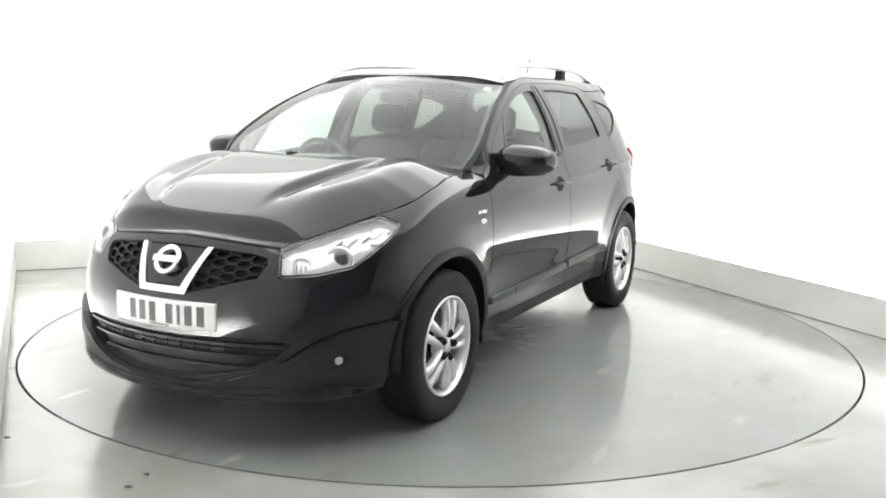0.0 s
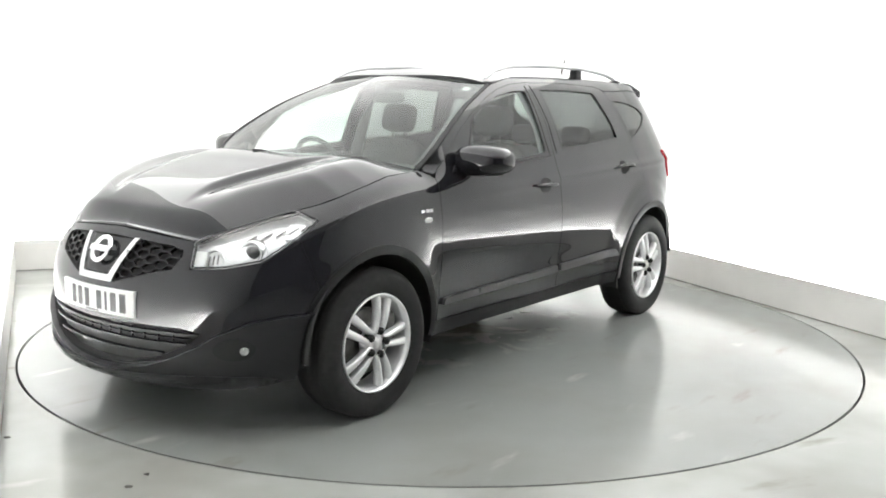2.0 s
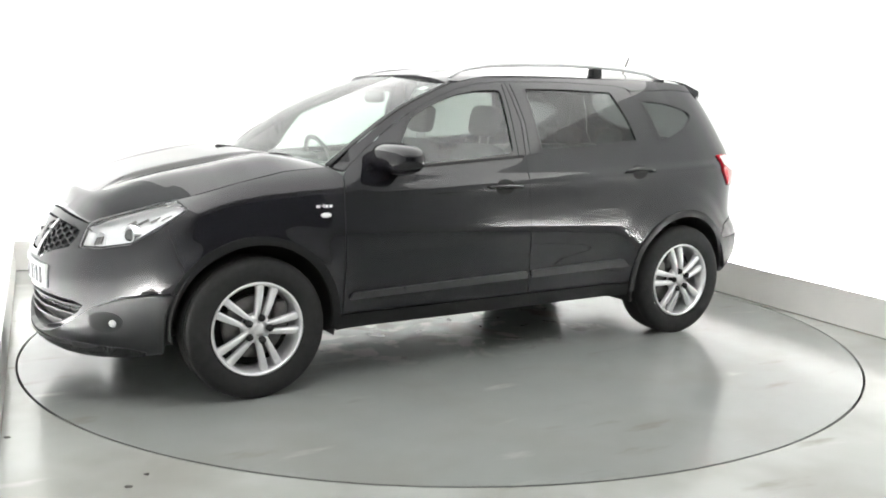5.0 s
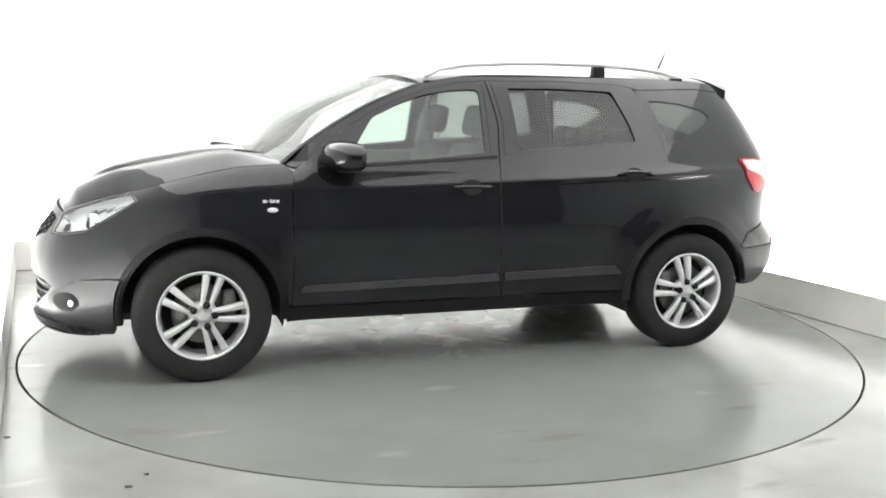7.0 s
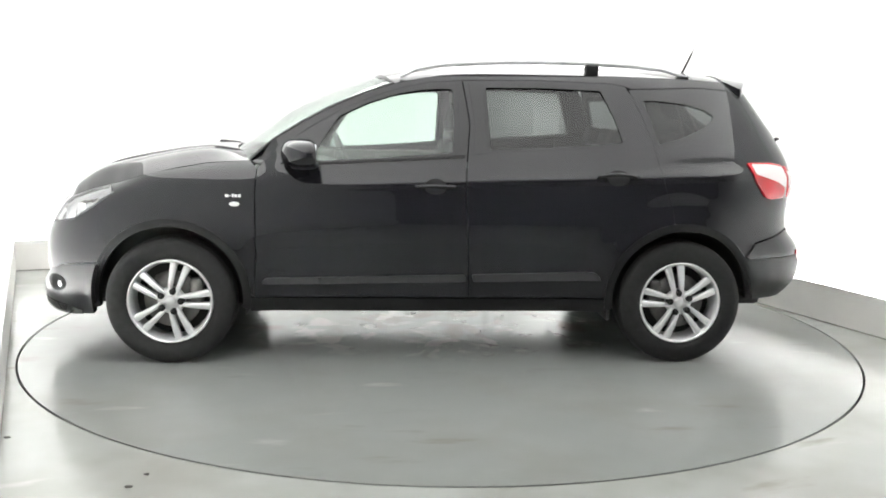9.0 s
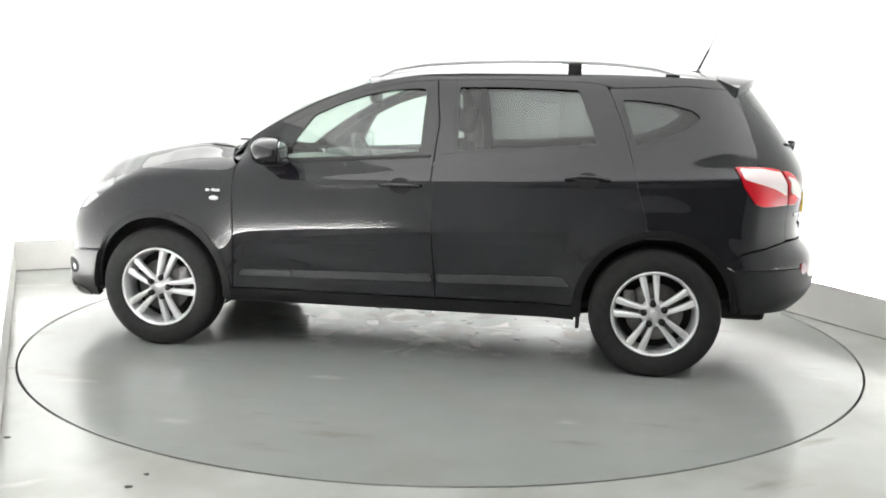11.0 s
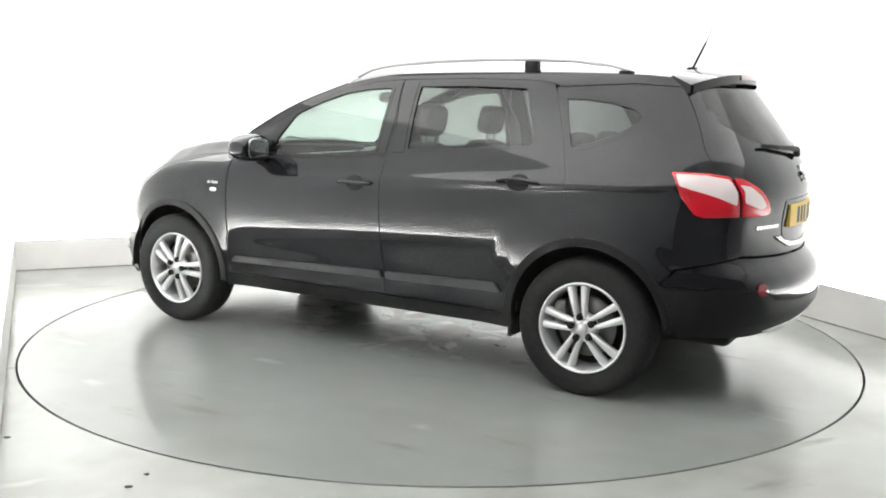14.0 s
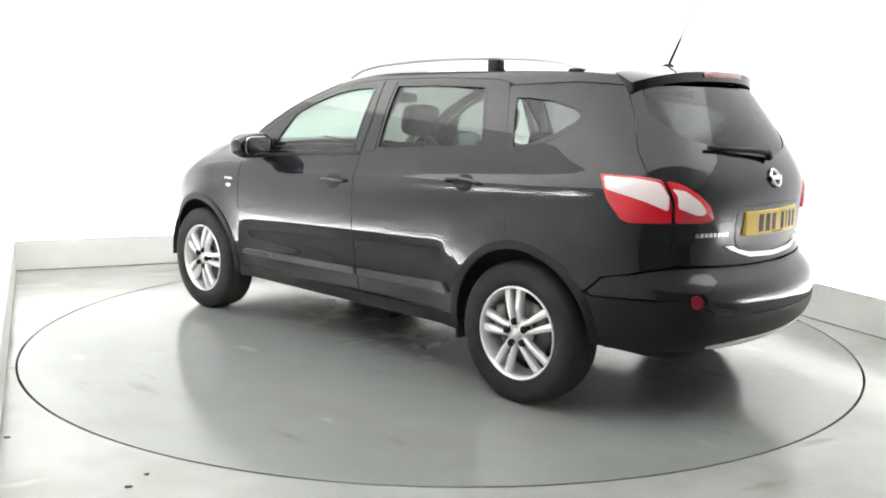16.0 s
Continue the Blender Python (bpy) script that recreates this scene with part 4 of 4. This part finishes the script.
def rear_end(car):
    gate = [("y", 0, 1.545), ("y", .3, 1.543), ("y", .53, 1.525), ("x", -1.727, 1.50), ("x", -1.801, 1.376), ("x", -1.871, 1.21), ("x", -1.931, 1.12), ("x", -2.031, 1.0), ("x", -2.051, .90), ("x", -2.051, .725), ("y", .3, .712), ("y", 0, .708)]
    win = soften(TAIL_LOOP([("y", 0, 1.535), ("y", .3, 1.532), ("y", .512, 1.505), ("y", .555, 1.40), ("y", .548, 1.335), ("y", .475, 1.272), ("y", .34, 1.226), ("y", .15, 1.192), ("y", 0, 1.184)]), .03)
    tg = chart_mesh("tailgate", body, [TAIL_LOOP(gate), win], PAINT, car, depth=.02)
    chart_mesh("rear_window", body, [win], TINTED, tg, off=-.004, depth=.004, gap=-.004)
    # recess of the plate; a chrome swoosh round it imitates the white reflection on its painted ledge
    rec = soften(TAIL_LOOP([("y", 0, .975), ("y", .30, .970), ("y", .315, .90), ("y", .30, .80), ("y", .24, .765), ("y", 0, .752)]), .02)
    chart_mesh("plate_recess", body, [rec], PAINT, tg, off=.003, depth=.006, gap=0)
    sw = TAIL_LOOP([("y", 0, .752), ("y", .2, .762), ("y", .29, .780), ("y", .325, .800), ("y", .38, .800), ("y", .33, .776), ("y", .22, .740), ("y", 0, .729)])
    chart_mesh("ledge_reflection", body, [sw], CHROME, tg, off=.010, depth=.012, gap=0, step=(.02, .015), crown=.004)
    plate_thing(car, Vector((-2.222, 0, .893)), 180, PLATE_Y, "yellow number plate with dark characters")
    c, nn = lifted(body, np.array([[HALF, 1.088]]), .006)
    rot = Vector(nn[0]).to_track_quat("Y", "Z").to_matrix().to_4x4()
    bm = bmesh.new()
    lathe(bm, [(.034, 0), (.036, .007), (.041, .009), (.046, .006), (.047, 0)], 36)
    box(bm, -.052, -.002, -.011, .052, .010, .011, bevel=.002)
    ob = part("badge", bm, CHROME, tg, "round chrome emblem with a bar across")
    ob.matrix_basis = Matrix.Translation(c[0]) @ rot
    # model name as bars
    for i in range(8):
        y = .535 - i * .023
        q = [(at_tail(y, .85), .862), (at_tail(y - .017, .85), .862), (at_tail(y - .017, .85), .844), (at_tail(y, .85), .844)]
        chart_mesh("name_bar", body, [q], CHROME, tg, off=.004, depth=.004, gap=0, step=(.02, .02))
    # wiper
    bm = bmesh.new()
    path = [(0, 1.172, .012), (.02, 1.190, .030), (.12, 1.200, .026), (.25, 1.210, .022), (.41, 1.222, .018)]
    tube(bm, [lifted(body, np.array([[at_tail(y, z), z]]), o)[0][0] for y, z, o in path], [.020, .016, .013, .012, .008], 8)
    part("rear_wiper", bm, PLASTIC, tg)
    # bumper: painted above, black below, pale strip at the foot
    up = [("y", 0, .700), ("y", .3, .704), ("x", -2.055, .714), ("x", -1.93, .684), ("x", -1.81, .660), ("x", -1.757, .60), ("x", -1.775, .580), ("x", -1.95, .580), ("y", .60, .578), ("y", .50, .515), ("y", .3, .503), ("y", 0, .498)]
    rb = chart_mesh("rear_bumper", body, [TAIL_LOOP(up)], PAINT, car, depth=.03)
    low = [("y", 0, .496), ("y", .3, .501), ("y", .50, .513), ("y", .60, .575), ("x", -1.95, .576), ("x", -1.778, .576)] + [("x", x, z) for x, z in arch(-AXLE, .425, 146, 175, 6)] + [("x", -1.82, .345), ("x", -1.95, .340), ("y", .55, .335), ("y", .3, .342), ("y", 0, .345)]
    chart_mesh("bumper_cladding", body, [TAIL_LOOP(low)], PLASTIC, rb, off=.004, depth=.04)
    strip = [("y", 0, .378), ("y", .3, .376), ("y", .45, .366), ("y", .48, .354), ("y", .40, .345), ("y", 0, .348)]
    chart_mesh("skid_strip", body, [soften(TAIL_LOOP(strip), .02)], RAIL, rb, off=.010, depth=.012, gap=0)
    for mirror in (False, True):
        k = dict(mirror=mirror)
        s0 = at_tail(.59, .58)
        o = [(s0 + .030 * math.cos(t), .572 + .030 * math.sin(t)) for t in np.linspace(0, 2 * math.pi, 28, endpoint=False)]
        chart_mesh("rear_fog_lamp", body, [o], DARKRED, rb, off=.006, depth=.02, gap=0, step=(.012, .012), **k)
        # tail lamps: red body with a pale band, split at the tailgate
        P = lambda pts: [((at_tail(v, z) if a == "y" else at_x(v, z)), z) for a, v, z in pts]
        out = P([("x", -1.745, 1.108), ("x", -1.80, 1.00), ("x", -1.863, .918), ("x", -1.90, .905), ("x", -2.035, .909), ("x", -2.03, 1.00), ("x", -1.985, 1.092), ("x", -1.90, 1.106)])
        lamp = chart_mesh("tail_lamp", body, [soften(out, .012)], REDLENS, car, off=.010, depth=.014, gap=.001, step=(.02, .02), crown=.006, label="red tail lamp with a pale band", **k)
        band = P([("x", -1.768, 1.097), ("x", -1.792, 1.046), ("x", -1.86, 1.027), ("x", -1.95, .998), ("x", -2.022, .962), ("x", -2.021, 1.02), ("x", -1.982, 1.078), ("x", -1.89, 1.094)])
        chart_mesh("pale_band", body, [soften(band, .01)], CLEARLENS, lamp, off=.0165, depth=.003, gap=0, step=(.02, .02), **k)
        inn = P([("x", -2.044, .909), ("x", -2.040, 1.00), ("x", -1.998, 1.088), ("y", .60, 1.080), ("y", .535, 1.035), ("y", .478, .980), ("y", .455, .922), ("y", .50, .909)])
        lamp2 = chart_mesh("tail_lamp", body, [soften(inn, .012)], REDLENS, tg, off=.010, depth=.014, gap=.001, step=(.02, .02), crown=.006, label="red tail lamp with a pale reversing lens", **k)
        b2 = P([("x", -2.050, .975), ("x", -2.046, 1.025), ("x", -2.024, 1.055), ("y", .588, 1.046), ("y", .535, 1.004), ("y", .502, .962), ("y", .512, .945), ("y", .545, .945)])
        chart_mesh("reversing_lens", body, [soften(b2, .01)], CLEARLENS, lamp2, off=.0165, depth=.003, gap=0, step=(.02, .02), **k)


def wheel(car, x, side):
    w = new("wheel")
    w.parent = car
    w.matrix_basis = pose(x, .77 * side, .338, 0, 0, 0 if side > 0 else 180)
    # local: axle along y, outer face at +y
    bm = bmesh.new()
    lathe(bm, [(.224, .088), (.232, .098), (.262, .108), (.300, .108), (.325, .100), (.337, .086), (.341, .06), (.342, .0), (.341, -.06), (.335, -.09), (.315, -.105), (.26, -.105), (.222, -.09)], 72)
    part("tyre", bm, RUBBER, w)
    bm = bmesh.new()
    for yy in (-.048, -.016, .016, .048):
        lathe(bm, [(.3425, yy - .004), (.336, yy - .003), (.336, yy + .003), (.3425, yy + .004)], 60)
    part("tread", bm, LINER, w, smooth=False)
    bm = bmesh.new()
    lathe(bm, [(.226, .092), (.225, .100), (.219, .102), (.214, .094), (.206, .078), (.200, .02), (.195, -.07)], 72)
    part("rim", bm, ALLOY, w)
    bm = bmesh.new()
    lathe(bm, [(.199, -.02), (.14, -.05), (.0, -.05)], 40)
    part("barrel", bm, LINER, w)
    # five pairs of spokes
    for p in range(5):
        a = (34 if x > 0 else 8) + 72 * p
        for q in (-1, 1):
            bm = bmesh.new()
            rows = []
            for t in np.linspace(0, 1, 9):
                r = .045 + (.214 - .045) * t
                cx = q * (.0185 + .0190 * t)
                half = .0100 + .0100 * t
                yf = .086 + .016 * math.sin(math.pi * min(1, .25 + t * .75)) - .004 * t
                rows.append([bm.verts.new(v) for v in ((r, yf - .034, cx - half), (r, yf - .008, cx - half), (r, yf, cx - half + .006), (r, yf, cx + half - .006), (r, yf - .008, cx + half), (r, yf - .034, cx + half))])
            for A, B in zip(rows, rows[1:]):
                for i in range(5):
                    bm.faces.new((A[i], A[i + 1], B[i + 1], B[i]))
            bmesh.ops.recalc_face_normals(bm, faces=bm.faces)
            ob = part("spoke", bm, ALLOY, w)
            ob.matrix_basis = pose(0, 0, 0, 0, -a, 0)
        # black nut; the raised matt black collar stands in for its pocket's shade
        bm = bmesh.new()
        lathe(bm, [(.0, .097), (.008, .097), (.0095, .092), (.0098, .0885), (.0175, .0885), (.0175, .05)], 14)
        ob = part("nut_with_shade_ring", bm, LINER, w)
        ob.matrix_basis = pose(.056 * math.cos(radians(a)), .0165, .056 * math.sin(radians(a)))
    bm = bmesh.new()
    lathe(bm, [(0, .099), (.024, .098), (.027, .095), (.028, .090), (.036, .089), (.062, .085), (.070, .074), (.074, .05)], 48)
    part("hub", bm, ALLOY, w)
    bm = bmesh.new()
    lathe(bm, [(.06, .03), (.15, .03), (.152, .02), (.152, .008), (.06, .008)], 48)
    part("brake_disc", bm, STEEL, w)
    bm = bmesh.new()
    pillow(bm, (-.13 if x > 0 else .13, .03, .045), (.035, .035, .075), (.5, .5), 16, 10)
    part("brake_caliper", bm, STEEL, w)


def seat(car, x, y, name="seat", back=.66, width=.25, z=.62, lean=14):
    s = new(name)
    s.parent = car
    s.matrix_basis = pose(x, y, z)
    bm = bmesh.new()
    pillow(bm, (.24, 0, -.06), (.26, width, .09), (.45, .5))
    part("cushion", bm, CLOTH, s)
    bm = bmesh.new()
    pillow(bm, (-.10, 0, back / 2 - .02), (.075, width * .96, back / 2), (.4, .45), m=pose(0, 0, 0, 0, -lean, 0))
    part("backrest", bm, CLOTH, s)
    return s


def headrest(s, x, y, z, w=.13, h=.10):
    bm = bmesh.new()
    pillow(bm, (x, y, z), (.05, w, h), (.5, .55), m=pose(0, 0, 0, 0, -12, 0))
    part("headrest", bm, CLOTH, s)
    for q in (-.05, .05):
        bm = bmesh.new()
        tube(bm, [(x + .012, y + q, z - h - .09), (x, y + q, z - h + .02)], .006, 8)
        part("headrest_post", bm, STEEL, s)


def cabin(car):
    for y in (.37, -.37):
        s = seat(car, -.02, y, back=.57, z=.63)
        headrest(s, -.19, 0, .675, .125, .090)
    for y in (.40, 0, -.40):
        s = seat(car, -.93, y, back=.49, width=.21, z=.66, lean=18)
        headrest(s, -.22, 0, .545, .10, .06)
    for y in (.30, -.30):
        s = seat(car, -1.58, y, back=.36, width=.25, z=.70, lean=16)
    # fascia
    bm = bmesh.new()
    pillow(bm, (.78, 0, .90), (.25, .70, .165), (.5, .5), 28, 14)
    part("fascia", bm, DASH, car)
    bm = bmesh.new()
    pillow(bm, (.66, -.38, 1.055), (.09, .17, .045), (.6, .6), 20, 10)
    part("dial_hood", bm, DASH, car)
    sw = new("steering_wheel")
    sw.parent = car
    sw.matrix_basis = pose(.50, -.38, 1.02, 0, 22, 0)
    bm = bmesh.new()
    tube(bm, [(0, .18 * math.cos(t), .18 * math.sin(t)) for t in np.linspace(0, 2 * math.pi, 41)], .015, 10)
    part("rim", bm, DASH, sw)
    bm = bmesh.new()
    pillow(bm, (.02, 0, 0), (.03, .075, .06), (.6, .7))
    part("boss", bm, DASH, sw)
    for t in (0, math.pi, -math.pi / 2):
        bm = bmesh.new()
        tube(bm, [(.015, .05 * math.cos(t), .05 * math.sin(t)), (0, .175 * math.cos(t), .175 * math.sin(t))], .014, 8)
        part("spoke", bm, DASH, sw)
    bm = bmesh.new()
    pillow(bm, (.33, 0, 1.435), (.02, .12, .035), (.6, .6))
    part("rear_view_mirror", bm, DASH, car)
    # floor, sides and bulkhead that close the cabin
    bm = bmesh.new()
    box(bm, -1.75, -.62, .30, .95, .62, .34)
    box(bm, .92, -.72, .30, .96, .72, .98)
    part("cabin_floor", bm, LINER, car, smooth=False)
    for sg in (1, -1):
        bm = bmesh.new()
        box(bm, -.98, sg * .76 - .02, .34, .88, sg * .76 + .02, 1.075, bevel=.015)
        part("door_lining", bm, DASH, car)
        bm = bmesh.new()
        box(bm, -1.95, sg * .64 - .04, .70, -.99, sg * .64 + .04, 1.12, bevel=.02)
        part("rear_lining", bm, DASH, car)
        # pillar between the doors
        bm = bmesh.new()
        tube(bm, [(-.21, sg * .76, 1.05), (-.215, sg * .68, 1.28), (-.22, sg * .535, 1.52)], [.05, .045, .045], 10, flat=.5)
        part("inner_pillar", bm, HEADLINER, car)
    bm = bmesh.new()
    box(bm, -2.0, -.50, .25, 1.95, .50, .32, bevel=.03)
    for x in (AXLE, -AXLE):
        box(bm, x - .05, -.68, .26, x + .05, .68, .36, bevel=.02)
    part("underbody", bm, LINER, car)
    for sg in (1, -1):
        bm = bmesh.new()
        box(bm, -.995, sg * .74 - .11, .235, -.975, sg * .74 + .11, .32, bevel=.004)
        part("mud_flap", bm, LINER, car)
    # engine bay floor behind the grille
    bm = bmesh.new()
    box(bm, 1.0, -.42, .32, 1.86, .42, .80, bevel=.05)
    part("engine_cover", bm, LINER, car)


def roof_fittings(car, screen):
    for sg in (1, -1):
        rail = new("roof_rail")
        rail.parent = car
        bm = bmesh.new()
        path = [(.17, .570, 1.545), (.08, .561, 1.590), (-.08, .550, 1.620), (-.35, .537, 1.638), (-.62, .527, 1.645), (-.911, .520, 1.644), (-1.15, .518, 1.633), (-1.33, .521, 1.613), (-1.46, .526, 1.574)]
        tube(bm, [(x, sg * y, z) for x, y, z in path], [.012, .017, .020, .021, .021, .021, .020, .017, .012], 12, flat=.8)
        part("bar", bm, RAIL, rail, "brushed silver bar")
        for x, y, z in ((-.911, .518, 1.600), (-1.43, .525, 1.572)):
            bm = bmesh.new()
            box(bm, x - .036, sg * y - .026, z - .035, x + .036, sg * y + .026, z + .029 if x == -.911 else z + .006, bevel=.006)
            part("foot", bm, PLASTIC, rail, "black foot")
    aerial = new("aerial")
    aerial.parent = car
    bm = bmesh.new()
    pillow(bm, (-1.60, 0, 1.603), (.034, .015, .016), (.8, .8))
    part("base", bm, PLASTIC, aerial)
    bm = bmesh.new()
    tube(bm, [(-1.605, 0, 1.615), (-1.66, 0, 1.735), (-1.668, 0, 1.752), (-1.765, 0, 1.99)], [.007, .006, .0020, .0012], 8)
    part("mast", bm, PLASTIC, aerial)
    # front wipers and the cowl they sit in
    bm = bmesh.new()
    rows = []
    for v in np.linspace(.02, .98, 30):
        p = screen(np.array([.0]), np.array([v]))[0]
        rows.append([bm.verts.new(q) for q in ((p[0] + .10 * (1 - .5 * abs(1 - 2 * v)), p[1] * 1.0, p[2] - .018), (p[0] - .02, p[1], p[2] + .006))])
    for A, B in zip(rows, rows[1:]):
        bm.faces.new((A[0], B[0], B[1], A[1]))
    part("cowl", bm, PLASTIC, car)
    for v0, v1, u0 in ((.10, .42, .014), (.50, .86, .012)):
        wp = new("wiper")
        wp.parent = car
        pts = []
        for q in np.linspace(0, 1, 12):
            p = screen(np.array([u0 + .014 * q]), np.array([v0 + (v1 - v0) * q]))[0]
            pts.append((p[0] + .006, p[1], p[2] + .008))
        bm = bmesh.new()
        tube(bm, pts, .0055, 8)
        part("blade", bm, PLASTIC, wp)
        bm = bmesh.new()
        p = pts[-1]
        tube(bm, [(p[0] + .05, p[1] - .02, p[2] - .02), (p[0] + .025, p[1] - .02, p[2] - .006), pts[6]], [.008, .007, .005], 8)
        part("arm", bm, PLASTIC, wp)
        bm = bmesh.new()
        q = pts[2]
        pillow(bm, (q[0] + .055, q[1], q[2] + .010), (.080, .026, .015), (.7, .7), 20, 10, m=pose(0, 0, 0, 0, -8, 12))
        part("pivot_cover", bm, PLASTIC, wp, "black wiper pivot cover")


def build_car():
    car = tagged(new("car"), "glossy black family crossover with silver roof rails and alloy wheels", "car")
    for mirror in (False, True):
        side_panels(car, mirror)
        mirrors(car, mirror)
    screen, bonnet, roof = caps(car)
    front_end(car)
    rear_end(car)
    for x in (AXLE, -AXLE):
        for side in (1, -1):
            wheel(car, x, side)
    cabin(car)
    roof_fittings(car, screen)
    # small bright badges on the wings
    for mirror in (False, True):
        bm_s = at_x(1.045, .90)
        for a, b, z0, z1 in ((-.040, -.021, .898, .912), (-.016, -.009, .904, .908), (-.004, .004, .898, .915), (.008, .022, .898, .912), (.027, .042, .898, .912)):
            q = [(bm_s + a, z0), (bm_s + b, z0), (bm_s + b, z1), (bm_s + a, z1)]
            chart_mesh("wing_badge", body, [q], RAIL, car, off=.003, depth=.004, gap=0, step=(.02, .02), mirror=mirror)
        o = [(at_x(1.037, .862) + .027 * math.cos(t), .862 + .0125 * math.sin(t)) for t in np.linspace(0, 2 * math.pi, 20, endpoint=False)]
        chart_mesh("side_repeater", body, [o], PLATE_W, car, off=.004, depth=.006, gap=0, step=(.015, .01), crown=.004, mirror=mirror)
    return car


car = build_car()


# ---- movement: the plate turns, and the car with it ----
# seconds, degrees by which the nose is turned towards the camera
TURN = [(0, 63.17), (0.5, 61.66), (1, 59.3), (1.5, 56.18), (2, 52.58), (2.5, 49.19), (3, 45.61), (3.5, 42.15), (4, 38.61), (6.5, 21.65), (7, 18.2), (7.5, 14.8), (8, 11.32), (8.5, 7.76), (9, 4.2), (11.5, -13.43), (12, -17.08), (12.5, -20.39), (13, -23.79), (13.5, -27.25), (14, -30.67), (14.5, -33.95), (15, -37.34), (15.5, -40.69), (16, -44.13)]


def motions():
    walk(turntable, [(t, pose(0, 0, 0, 0, 0, a)) for t, a in TURN])
    walk(car, [(t, pose(0, 0, 0, 0, 0, 180 + a) @ pose(0.121, -0.071, 0)) for t, a in TURN])


motions()
